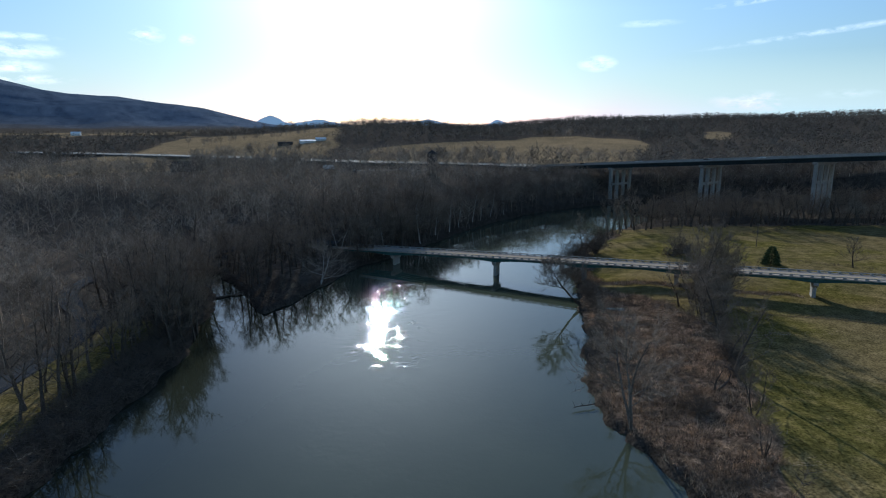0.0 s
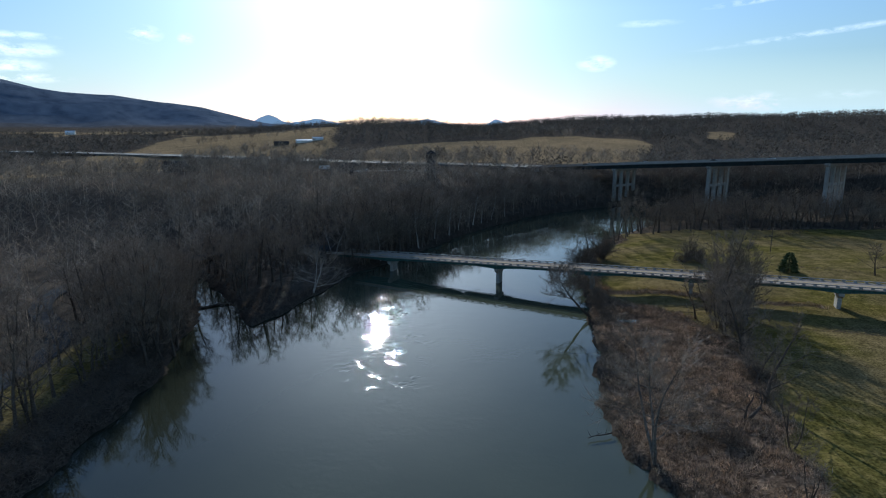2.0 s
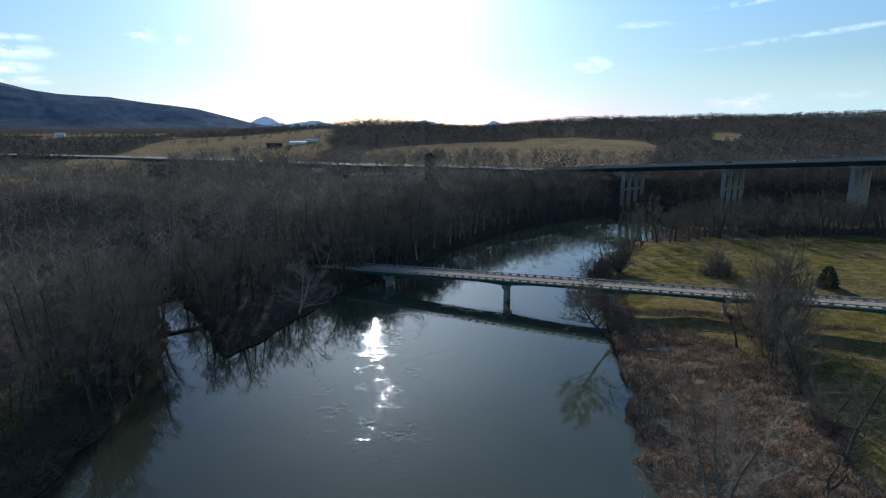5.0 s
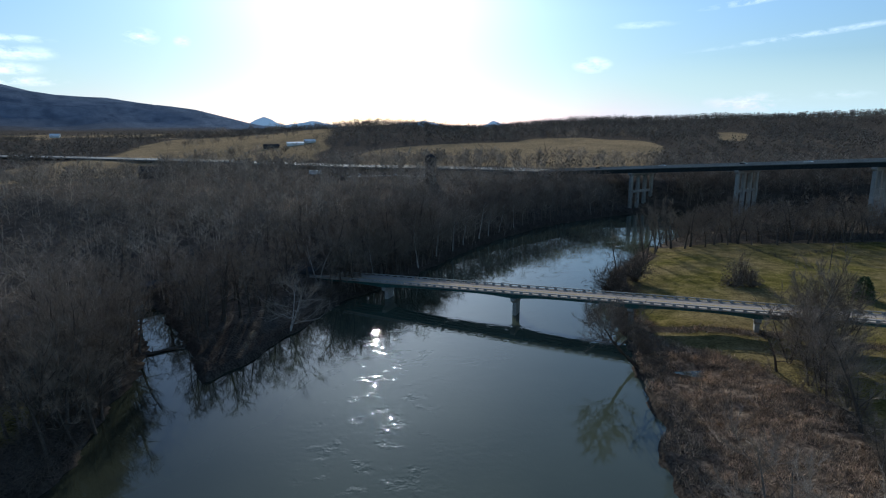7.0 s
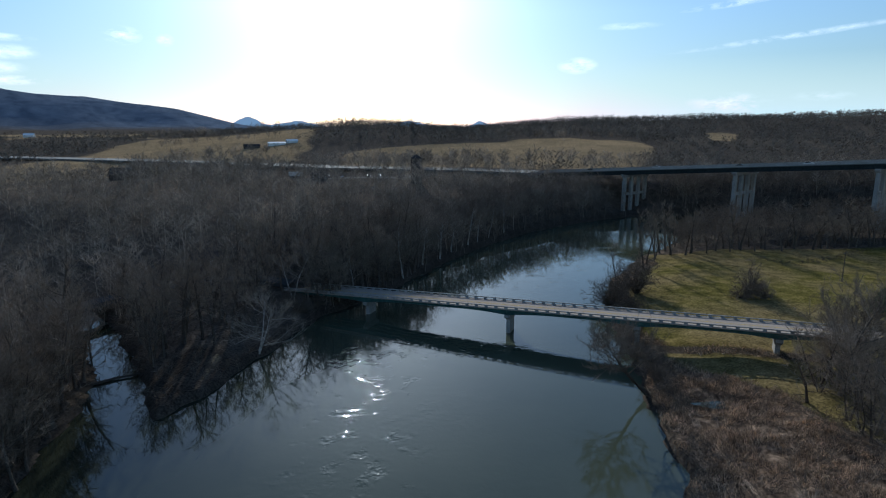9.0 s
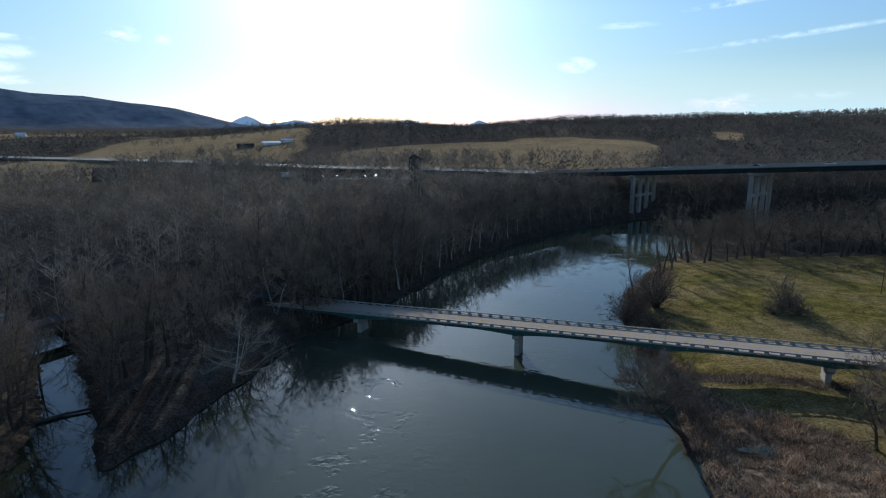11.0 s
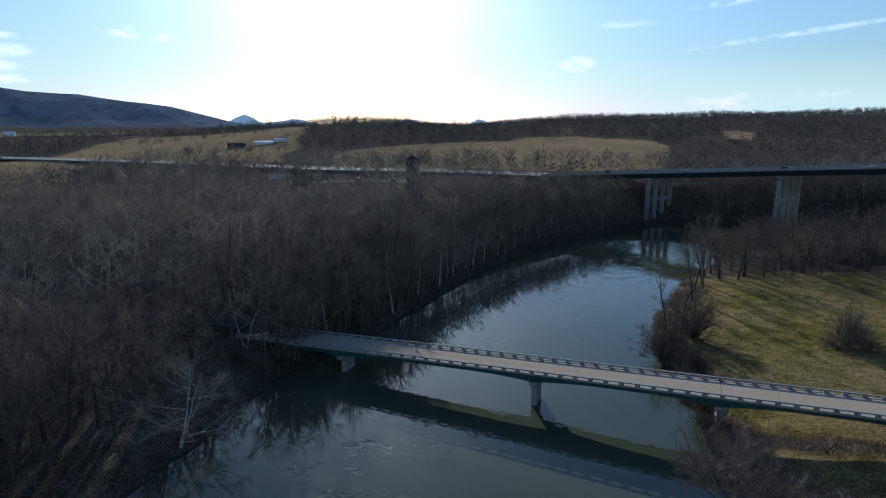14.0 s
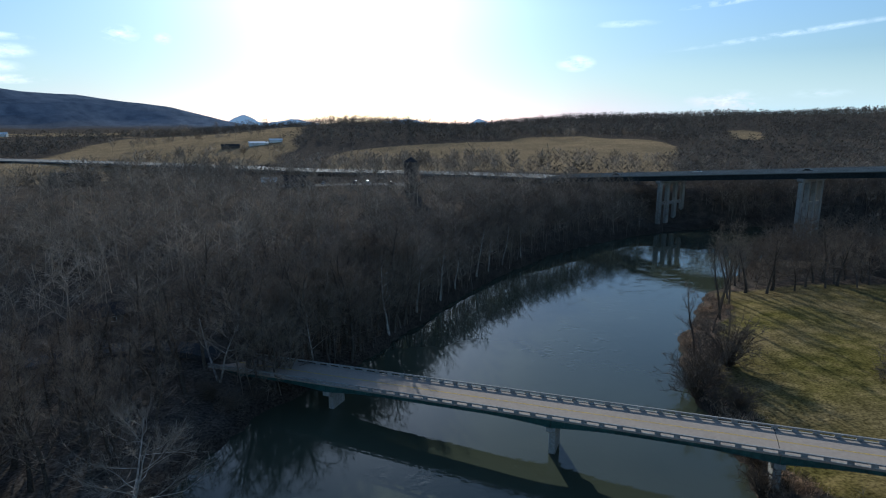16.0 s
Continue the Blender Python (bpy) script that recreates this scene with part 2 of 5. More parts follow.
def ground_material():
    """Ground cover: red lawn, green ploughed or tan field, blue bare gravel; the rest is leaf litter and brush."""
    m = bpy.data.materials.new("ground_cover")
    m.use_nodes = True
    t, b = m.node_tree, m.node_tree.nodes["Principled BSDF"]
    b.inputs["Roughness"].default_value, b.inputs["Specular IOR Level"].default_value = 0.95, 0.0
    geo = t.nodes.new("ShaderNodeNewGeometry")

    def noise_at(size, detail=5):
        n = t.nodes.new("ShaderNodeTexNoise")
        n.inputs["Scale"].default_value, n.inputs["Detail"].default_value = 1 / size, detail
        t.links.new(geo.outputs["Position"], n.inputs["Vector"])
        return n

    def ramp(n, *stops):
        r = t.nodes.new("ShaderNodeValToRGB")
        e = r.color_ramp.elements
        while len(e) < len(stops):
            e.new(0.5)
        for k, (p, c) in zip(e, stops):
            k.position, k.color = p, (*c, 1)
        t.links.new(n.outputs["Fac"], r.inputs[0])
        return r.outputs[0]

    def mix(f, a, c):
        x = t.nodes.new("ShaderNodeMix")
        x.data_type = "RGBA"
        t.links.new(f, x.inputs[0]), t.links.new(a, x.inputs[6]), t.links.new(c, x.inputs[7])
        return x.outputs[2]

    fine, mid, big = noise_at(0.5), noise_at(3.5), noise_at(28)
    litter = ramp(mid, (0.3, (0.062, 0.052, 0.043)), (0.5, (0.092, 0.076, 0.061)), (0.7, (0.13, 0.104, 0.08)))
    canes = ramp(noise_at(1.6, 7), (0.34, (0.06, 0.042, 0.030)), (0.5, (0.135, 0.095, 0.066)), (0.66, (0.26, 0.185, 0.128)))
    lawn = ramp(mid, (0.25, (0.062, 0.056, 0.017)), (0.5, (0.130, 0.108, 0.031)), (0.75, (0.225, 0.170, 0.062)))
    lawn2 = ramp(mid, (0.3, (0.125, 0.094, 0.042)), (0.7, (0.235, 0.175, 0.082)))
    tan = ramp(mid, (0.3, (0.25, 0.175, 0.095)), (0.7, (0.34, 0.25, 0.15)))
    tan2 = ramp(mid, (0.3, (0.20, 0.145, 0.082)), (0.7, (0.27, 0.20, 0.12)))
    grit = ramp(mid, (0.3, (0.20, 0.18, 0.15)), (0.7, (0.36, 0.33, 0.29)))
    bigf = t.nodes.new("ShaderNodeMapRange")
    bigf.inputs[1].default_value, bigf.inputs[2].default_value = 0.4, 0.6
    t.links.new(big.outputs["Fac"], bigf.inputs[0])
    lawn, tan = mix(bigf.outputs[0], lawn, lawn2), mix(bigf.outputs[0], tan, tan2)
    cover = t.nodes.new("ShaderNodeVertexColor")
    cover.layer_name = "cover"
    sep = t.nodes.new("ShaderNodeSeparateColor")
    t.links.new(cover.outputs["Color"], sep.inputs[0])
    far = t.nodes.new("ShaderNodeVertexColor")
    far.layer_name = "haze_earth"
    # lightened blue tone paints distance haze onto the mountain slopes
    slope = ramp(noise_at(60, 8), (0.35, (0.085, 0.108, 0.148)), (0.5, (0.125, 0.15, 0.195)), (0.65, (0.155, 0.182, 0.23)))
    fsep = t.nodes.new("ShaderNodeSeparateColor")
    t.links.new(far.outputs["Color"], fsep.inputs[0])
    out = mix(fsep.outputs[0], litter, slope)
    for channel, c in zip((*sep.outputs, cover.outputs["Alpha"]), (lawn, tan, grit, canes)):
        edge = t.nodes.new("ShaderNodeMath")
        edge.operation = "ADD"
        off = t.nodes.new("ShaderNodeMapRange")
        off.inputs[3].default_value, off.inputs[4].default_value = -0.35, 0.35
        t.links.new(mid.outputs["Fac"], off.inputs[0])
        t.links.new(channel, edge.inputs[0]), t.links.new(off.outputs[0], edge.inputs[1])
        sharp = t.nodes.new("ShaderNodeMapRange")
        sharp.inputs[1].default_value, sharp.inputs[2].default_value = 0.35, 0.65
        t.links.new(edge.outputs[0], sharp.inputs[0])
        out = mix(sharp.outputs[0], out, c)
    earth = ramp(mid, (0.3, (0.044, 0.035, 0.027)), (0.7, (0.078, 0.061, 0.047)))
    out = mix(fsep.outputs[1], out, earth)
    fr = t.nodes.new("ShaderNodeMapRange")
    fr.inputs[1].default_value, fr.inputs[2].default_value, fr.inputs[3].default_value, fr.inputs[4].default_value = 0.3, 0.7, 0.42, 1.58
    t.links.new(fine.outputs["Fac"], fr.inputs[0])
    mul = t.nodes.new("ShaderNodeVectorMath")
    mul.operation = "MULTIPLY"
    t.links.new(out, mul.inputs[0]), t.links.new(fr.outputs[0], mul.inputs[1])
    t.links.new(mul.outputs[0], b.inputs["Base Color"])
    bp = t.nodes.new("ShaderNodeBump")
    bp.inputs["Strength"].default_value, bp.inputs["Distance"].default_value = 0.7, 0.12
    t.links.new(fine.outputs["Fac"], bp.inputs["Height"]), t.links.new(bp.outputs["Normal"], b.inputs["Normal"])
    return m


GROUND = ground_material()


# ---- mesh helpers ----
def mesh_object(name, verts, faces, mat, parent=None, label="", smooth=False):
    me = bpy.data.meshes.new(name)
    if isinstance(faces, np.ndarray):
        me.vertices.add(len(verts))
        me.vertices.foreach_set("co", np.asarray(verts, np.float32).ravel())
        n, k = faces.shape
        me.loops.add(n * k)
        me.polygons.add(n)
        me.loops.foreach_set("vertex_index", faces.astype(np.int32).ravel())
        me.polygons.foreach_set("loop_start", np.arange(0, n * k, k, dtype=np.int32))
        me.polygons.foreach_set("loop_total", np.full(n, k, np.int32))
        me.update(calc_edges=True)
    else:
        me.from_pydata([tuple(v) for v in verts], [], faces)
    if smooth:
        me.polygons.foreach_set("use_smooth", np.ones(len(me.polygons), bool))
    me.materials.append(mat)
    ob = new(name, me)
    ob.parent = parent
    if label:
        ob["label"] = label
    return ob


def part(name, bm, mat, parent, label=""):
    """Links a bmesh as one mesh object under a thing or a part."""
    me = bpy.data.meshes.new(name)
    bm.to_mesh(me)
    bm.free()
    me.materials.append(mat)
    ob = new(name, me)
    ob.parent = parent
    if label:
        ob["label"] = label
    return ob


def box(bm, x0, x1, y0, y1, z0, z1, bevel=0.0):
    made = bmesh.ops.create_cube(bm, size=1, matrix=Matrix.Translation(((x0 + x1) / 2, (y0 + y1) / 2, (z0 + z1) / 2)) @ Matrix.Diagonal((x1 - x0, y1 - y0, z1 - z0, 1)))
    if bevel:
        edges = {e for v in made["verts"] for e in v.link_edges}
        bmesh.ops.bevel(bm, geom=list(edges), offset=bevel, segments=1, affect="EDGES")
    return bm


def cyl(bm, r0, r1, p0, p1, sides=12):
    p0, p1 = Vector(p0), Vector(p1)
    m = Matrix.Translation((p0 + p1) / 2) @ (p1 - p0).to_track_quat("Z", "Y").to_matrix().to_4x4()
    bmesh.ops.create_cone(bm, cap_ends=True, segments=sides, radius1=r0, radius2=r1, depth=(p1 - p0).length, matrix=m)
    return bm


def prism(bm, outline, y0, y1):
    """An outline in x and z, pushed through from y0 to y1."""
    a = [bm.verts.new((x, y0, z)) for x, z in outline]
    c = [bm.verts.new((x, y1, z)) for x, z in outline]
    bm.faces.new(a), bm.faces.new(c[::-1])
    for i in range(len(a)):
        j = (i + 1) % len(a)
        bm.faces.new((a[j], a[i], c[i], c[j]))
    return bm


def sm(x, a, b):
    """Smooth step from 0 at a to 1 at b."""
    u = np.clip((np.asarray(x, float) - a) / (b - a), 0, 1)
    return u * u * (3 - 2 * u)


def rough(x, y, size, seed=0.0):
    """Cheap smooth noise in about -1 to 1, of a given size in metres, for arrays."""
    x, y = np.asarray(x, float) / size + seed, np.asarray(y, float) / size - seed * 1.7
    return (np.sin(x * 1.3 + 1.9 * np.sin(y * 0.9 + seed)) + np.sin(y * 1.7 + 1.3 * np.sin(x * 1.1 - seed)) + np.sin((x + y) * 2.3 + 2 * np.sin(x * 0.7 - y * 0.6)) * 0.6) / 2.6


# ---- the plan ----
LEFT_BANK = [(-66, -400), (-64, 83), (-63.5, 138), (-69, 160), (-71, 175), (-77, 192), (-92, 214), (-110, 234), (-134, 254), (-129, 261), (-104, 241), (-86, 220), (-70.5, 197), (-64.5, 187), (-59, 178), (-54, 170.5),
             (-48, 183), (-39, 213), (-35, 230), (-17, 256), (-7, 276), (2, 294), (13, 315), (29, 340), (48, 365), (66, 383), (84, 398), (104, 412), (122, 422), (160, 432), (220, 440), (350, 450), (900, 470)]
RIGHT_BANK = [(900, 424), (330, 404), (230, 400), (180, 394), (152, 378), (128, 350), (110, 330), (88, 305), (61, 265), (54, 240), (49, 215), (43, 180), (38, 152), (31, 121), (31, 105), (36, 87), (45, 60), (52, 30), (58, -400)]


def wobble(points, step=2.5, amount=1.0):
    """The bank line with bays and points of a metre or so."""
    out = []
    for (ax, ay), (bx, by) in zip(points, points[1:]):
        n = max(1, min(80, int(math.hypot(bx - ax, by - ay) / step)))
        for i in range(n):
            u = i / n
            out.append((ax + (bx - ax) * u, ay + (by - ay) * u))
    out = np.array(out + [points[-1]])
    near = (np.abs(out[:, 0]) < 200)[:, None]
    return out + near * amount * np.stack([rough(out[:, 0], out[:, 1], 5.0, 2.0) + 0.8 * rough(out[:, 0], out[:, 1], 1.6, 5.0), rough(out[:, 0], out[:, 1], 6.0, 7.0)], 1)


BANK_L, BANK_R = wobble(LEFT_BANK), wobble(RIGHT_BANK, 1.6, 1.5)
RIVER = np.vstack([BANK_L, BANK_R])


def line_distance(x, y, line):
    best = np.full(np.shape(x), 1e9)
    for (ax, ay), (bx, by) in zip(line, line[1:]):
        dx, dy = bx - ax, by - ay
        u = np.clip(((x - ax) * dx + (y - ay) * dy) / (dx * dx + dy * dy + 1e-9), 0, 1)
        best = np.minimum(best, (x - ax - u * dx) ** 2 + (y - ay - u * dy) ** 2)
    return np.sqrt(best)


def in_river(x, y):
    inside = np.zeros(np.shape(x), bool)
    for (ax, ay), (bx, by) in zip(RIVER, np.roll(RIVER, -1, 0)):
        if ay == by:
            continue
        inside ^= ((ay > y) != (by > y)) & (x < (bx - ax) * (y - ay) / (by - ay) + ax)
    return inside


ROAD_DIR = Vector((0.91355, -0.40674, 0))            # along the low bridge, to the right bank
BRIDGE = Vector((20.67, 218.24, 0))                  # the middle of the low bridge over its river pier
HW_A = Vector((84.1, 483.8, 0))                        # the highway bridge's left abutment
HW_DIR = Vector((0.733, -0.680, 0))
# azimuth in degrees and height of the long mountain's crest
CREST = [(-60, 310), (-46, 300), (-37, 272), (-33.5, 215), (-31, 196), (-28.5, 196), (-25.5, 165), (-22.5, 150), (-19, 95), (-16.5, 55), (-12, 36), (30, 30), (70, 30)]
# azimuth and height of the wooded ridge's crest
RIDGE = [(-60, 30), (-20, 34), (-12, 36), (-9.5, 44), (-6, 47), (-1, 44), (4, 46), (9, 56), (14, 62), (20, 64), (28, 66), (36, 70), (60, 84)]


def height(x, y):
    """The ground's height. Arrays in, array out."""
    x, y = np.asarray(x, float), np.asarray(y, float)
    dl, dr = line_distance(x, y, BANK_L), line_distance(x, y, BANK_R)
    wet = in_river(x, y)
    d = np.minimum(dl, dr)
    left = dl < dr
    s = sm(y + 0.25 * x, 215, 300)
    bank = 1.5 * sm(d, -0.2, 1.5)
    zl_low = bank + 2.6 * sm(d, 2, 14) + 0.5 * rough(x, y, 9, 1) * sm(d, 4, 12) + 8 * sm(d, 60, 260)
    zl_high = bank + 15.5 * sm(d, -5, 30) + 4.0 * sm(d, 30, 110) + 0.8 * rough(x, y, 15, 4) * sm(d, 8, 30)
    zl = zl_low * (1 - s) + zl_high * s
    # the road's embankment behind the bridge's left end
    u = (x - BRIDGE.x) * ROAD_DIR.x + (y - BRIDGE.y) * ROAD_DIR.y
    v = -(x - BRIDGE.x) * ROAD_DIR.y + (y - BRIDGE.y) * ROAD_DIR.x
    zr = bank + 2.2 * sm(d, 3, 26) + 0.28 * rough(x, y, 7, 3) * sm(d, 3, 14) + 0.35 * rough(x, y, 34, 5) * sm(d, 10, 40)
    z = np.where(left, zl, zr)
    berm = (4.6 - z) * sm(u, -68, -75) * sm(np.abs(v), 14, 4.5) * (u > -92)
    z = z + np.where(left, np.maximum(berm, 0), 0)
    # hills, fields and ridges behind
    r, az = np.hypot(x, y - 60), np.degrees(np.arctan2(x, y - 60))
    back = sm(r, 380, 560) * np.where(left, 1, sm(y, 430, 520))
    field = 21 + 16 * sm(r, 470, 780) * sm(az, -24, -6) + 14 * sm(r, 560, 900) * sm(az, -34, -20) * sm(az, -4, -14) - 8 * sm(az, -16, -30) * sm(r, 800, 500) + 2.0 * rough(x, y, 90, 8)
    ridge = np.interp(az, *zip(*RIDGE)) + 3 * rough(x, y, 60, 2)
    crest = np.interp(az, *zip(*CREST))
    hill = field + (np.maximum(ridge, field) - field) * sm(r, 760, 1150)
    knoll = 15 * np.exp(-(((az + 4) / 6.5) ** 2)) * np.exp(-(((r - 900) / 170) ** 2))
    hill = hill + knoll
    valley = hill + (30 - hill) * sm(r, 1500, 2200)
    spurs = 1 + 0.22 * np.sin(az * 2.6 + 1.2 * np.sin(r / 240)) * sm(r, 3480, 3150)
    x_noise = rough(x, y, 120, 6) * sm(r, 2500, 3000) * 12 * sm(az, -12, -20) * (1 - 0.85 * np.exp(-(((r - 3500) / 160) ** 2)))
    mount = x_noise + (crest - 30) * np.exp(-(((r - 3500) / 430) ** 2)) * spurs
    # a low bench at the water for the viaduct's pier
    z = z * (1 - 0.9 * np.exp(-(((x - 127) / 20) ** 2) - ((y - 436) / 17) ** 2))
    # right of the highway a steep wooded rise
    z = z * (1 - back) + back * (valley + np.maximum(mount, 0))
    z = np.where(left, z, z + 22 * sm(x + 0.3 * y, 420, 640) * (1 - back))
    z = np.where(np.hypot((x - 53.6) / 1.6, y - 170.6) < 6, z - 0.9 * sm(np.hypot((x - 53.6) / 1.6, y - 170.6), 6, 2), z)
    # a still slough in the woods behind the meadow
    slough = sm(np.abs(y - 319.5 - 0.04 * (x - 165) - 1.5 * rough(x, y, 12, 2)), 6.5, 3.5) * sm(x, 150, 158) * sm(x, 380, 330)
    z = z * (1 - slough) - 0.7 * slough
    return np.where(wet, -0.3 - 2.2 * sm(d, 0, 9), z)


def ground_z(x, y):
    return float(height(np.array([x]), np.array([y]))[0])


def geometric(a, b, step, growth):
    out = [a]
    while abs(out[-1]) < abs(b):
        out.append(out[-1] + step)
        step *= growth
    return out


gx = np.array([-v for v in geometric(168, 5200, 4, 1.06)][::-1] + list(np.arange(-166, -70, 2.0)) + list(np.arange(-70, -38, 0.8)) + list(np.arange(-38, 22, 2.0)) + list(np.arange(22, 72, 1.0)) + list(np.arange(72, 206, 2.0)) + geometric(206, 5200, 4, 1.06))
gy = np.array([-v for v in geometric(60, 1500, 6, 1.1)][::-1] + list(np.arange(-50, 30, 5.0)) + list(np.arange(30, 166, 2.0)) + list(np.arange(166, 206, 1.0)) + list(np.arange(206, 340, 2.0)) + list(np.arange(340, 560, 4.0)) + geometric(560, 5200, 6, 1.045))
GX, GY = np.meshgrid(gx, gy)
GZ = height(GX, GY)
nx, ny = len(gx), len(gy)
quad = np.arange(nx * ny).reshape(ny, nx)
faces = np.stack([quad[:-1, :-1], quad[:-1, 1:], quad[1:, 1:], quad[1:, :-1]], -1).reshape(-1, 4)
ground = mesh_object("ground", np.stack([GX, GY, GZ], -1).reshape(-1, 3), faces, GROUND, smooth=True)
tagged(ground, "rolling valley ground with lawn, brush and tan fields", "ground", kind="structure")


def dirt_track(x, y):
    """A bare earth track that runs beside and under the low bridge."""
    u = (x - BRIDGE.x) * ROAD_DIR.x + (y - BRIDGE.y) * ROAD_DIR.y
    v = -(x - BRIDGE.x) * ROAD_DIR.y + (y - BRIDGE.y) * ROAD_DIR.x
    return np.clip(sm(np.abs(v + 3.4 - 0.04 * (u - 40) + 0.7 * rough(u, u, 14, 1)), 3.0, 1.2) * sm(u, 30, 38) * sm(u, 120, 70) * (0.85 + 0.3 * rough(x, y, 4, 3)), 0, 1)


def lawn_mask(x, y):
    """How much of the ground is mown grass: the right bank's meadow, and a strip by the riverside road."""
    x, y = np.asarray(x, float), np.asarray(y, float)
    edge = np.interp(y, [-50, 76, 111, 126, 153, 172, 185, 196, 240, 290, 400], [50, 51, 60, 68, 72, 66, 56, 53, 58, 87, 110])
    right = sm(x - edge + 2.5 * rough(x, y, 6, 9), -2, 2) * sm(y + 0.0 * x, 312, 300) * sm(x, 420, 330)
    verge = sm(np.abs(x + 81 + (y - 120) * 0.02), 8, 5.5) * sm(y, 158, 148) * sm(y, 40, 60)
    return np.maximum(right * (1 - dirt_track(x, y)), verge * 0.9)


def field_mask(x, y):
    """Tan pasture and stubble on the hills behind the highway."""
    r, az = np.hypot(x, y - 60), np.degrees(np.arctan2(x, y - 60))
    n = rough(x, y, 60, 3)
    one = sm(r + 25 * n, 470, 500) * sm(r + 30 * n - np.interp(az, [-9, -5.4, -2.5, 2.4, 7.3, 10.2, 13.6, 18.1, 20.4], [585, 617, 650, 690, 741, 807, 845, 786, 665]), 12, -12) * sm(az, -10, -7) * sm(az + n, 21.5, 19.5)
    two = sm(r + 20 * n, 550, 575) * sm(r + 40 * n, 1000, 960) * sm(az - np.interp(r, [560, 620, 760, 1000], [-41, -38, -29, -24]), -1, 1) * sm(az + 2.2 * n, -9.5, -12.5)
    three = sm(r + 20 * n, 535, 550) * sm(r + 10 * n, 625, 612) * sm(az, -40, -36) * sm(az, -23, -25.5)
    four = sm(r + 50 * n, 1150, 1200) * sm(r, 2100, 1900) * sm(az, -60, -50) * sm(az, -18, -24) * sm(n, -0.55, -0.3)
    open_wood = 0.35 * sm(x, -95, -130) * sm(y, 280, 320) * sm(y, 520, 480) * sm(rough(x, y, 30, 5), -0.2, 0.3)
    five = open_wood + sm(r, 745, 760) * sm(r, 905, 890) * sm(az, 25, 25.4) * sm(az, 27.7, 27.2)
    sand = sm(line_distance(x, y, np.array([(-50.4, 180), (-51.0, 188), (-51.6, 200)])) + 0.5 * rough(x, y, 1.5, 3), 1.0, 0.2) * (0.6 + 0.4 * rough(x, y, 2.2, 4))
    return np.clip(one + two + three + four + five + sand, 0, 1)


def grit_mask(x, y):
    lot = sm(np.abs(x + 46 + 5 * rough(x, y, 9, 2)), 40, 34) * sm(np.abs(y - 462 - 0.05 * x), 9, 6)
    return np.clip(lot, 0, 1)


def brush_mask(x, y):
    """Dry canes and weeds between the right bank and the lawn."""
    dl, dr = line_distance(x, y, BANK_L), line_distance(x, y, BANK_R)
    return (dr < dl) * sm(dr, 0.4, 2.4) * (1 - lawn_mask(x, y)) * (1 - dirt_track(x, y)) * sm(y, 320, 300) * sm(x, 330, 200)


cover = np.stack([lawn_mask(GX, GY), field_mask(GX, GY), grit_mask(GX, GY), brush_mask(GX, GY)], -1).reshape(-1, 4)
layer = ground.data.color_attributes.new("cover", "FLOAT_COLOR", "POINT")
layer.data.foreach_set("color", cover.astype(np.float32).ravel())
# leafless woods of the mountains, distance haze painted into their grey-blue colour
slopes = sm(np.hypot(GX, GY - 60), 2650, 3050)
# bare earth: the track by the bridge, and the point at the creek mouth
bare = np.maximum(0.9 * dirt_track(GX, GY), sm(np.hypot((GX + 56 - 0.2 * (GY - 184)) / 10, (GY - 185) / 17), 1.0, 0.75) * (1 - field_mask(GX, GY)))
# wet mud along the water's edge, also painting the undercut bank's shade
bare = np.maximum(bare, np.maximum(sm(line_distance(GX, GY, BANK_L), 4.5, 1.5), sm(line_distance(GX, GY, BANK_R), 2.6, 0.8)))
layer = ground.data.color_attributes.new("haze_earth", "FLOAT_COLOR", "POINT")
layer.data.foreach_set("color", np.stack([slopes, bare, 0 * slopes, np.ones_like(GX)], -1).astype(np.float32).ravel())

def flow_layer(ob, x, y, open_water=True):
    """How each reach of the river runs: still under the wooded shore, choppy in mid-stream, broken in the riffles, its
    colour darkened for shade by the left bank.
    """
    dl, dr = line_distance(x, y, BANK_L), line_distance(x, y, BANK_R)
    chop = (0.05 + 0.95 * np.where(y < 225, sm(dl, 10, 44), sm(dl, 18, 48))) * sm(dr, -2, 9) * (1 - 0.75 * sm(y, 360, 400))
    lower = sm(x, -29, -21) * sm(x, -2, -9) * sm(y, 122, 134) * sm(y, 212, 200)
    upper = sm(dl, 22, 40) * sm(dr, 6, 16) * sm(y, 236, 262) * sm(y, 392, 360)
    bridge_eddy = sm(np.hypot((x - 4) / 26, (y - 207) / 11), 1, 0.5)
    riffle = np.clip(1.7 * lower + 1.0 * upper + 0.7 * bridge_eddy, 0, 1.8)
    # body colour darkened leftwards, painting the tree shade along the left bank
    silt_shade = 0.45 + 0.55 * sm(x + 0.15 * np.maximum(y - 200, 0), -55, -15)
    data = np.stack([chop * open_water, riffle * open_water, silt_shade, np.ones_like(chop)], -1).reshape(-1, 4)
    layer = ob.data.color_attributes.new("flow", "FLOAT_COLOR", "POINT")
    layer.data.foreach_set("color", data.astype(np.float32).ravel())


wx = np.array([-900, -300] + list(np.arange(-144, 180, 4.0)) + [200, 260, 340, 500, 1200])
wy = np.array([-1400, -400, -100] + list(np.arange(-60, 440, 4.0)) + [460, 480, 560])
WX, WY = np.meshgrid(wx, wy)
quad = np.arange(WX.size).reshape(WX.shape)
water = mesh_object("water", np.stack([WX, WY, 0 * WX], -1).reshape(-1, 3), np.stack([quad[:-1, :-1], quad[:-1, 1:], quad[1:, 1:], quad[1:, :-1]], -1).reshape(-1, 4), WATER, smooth=True)
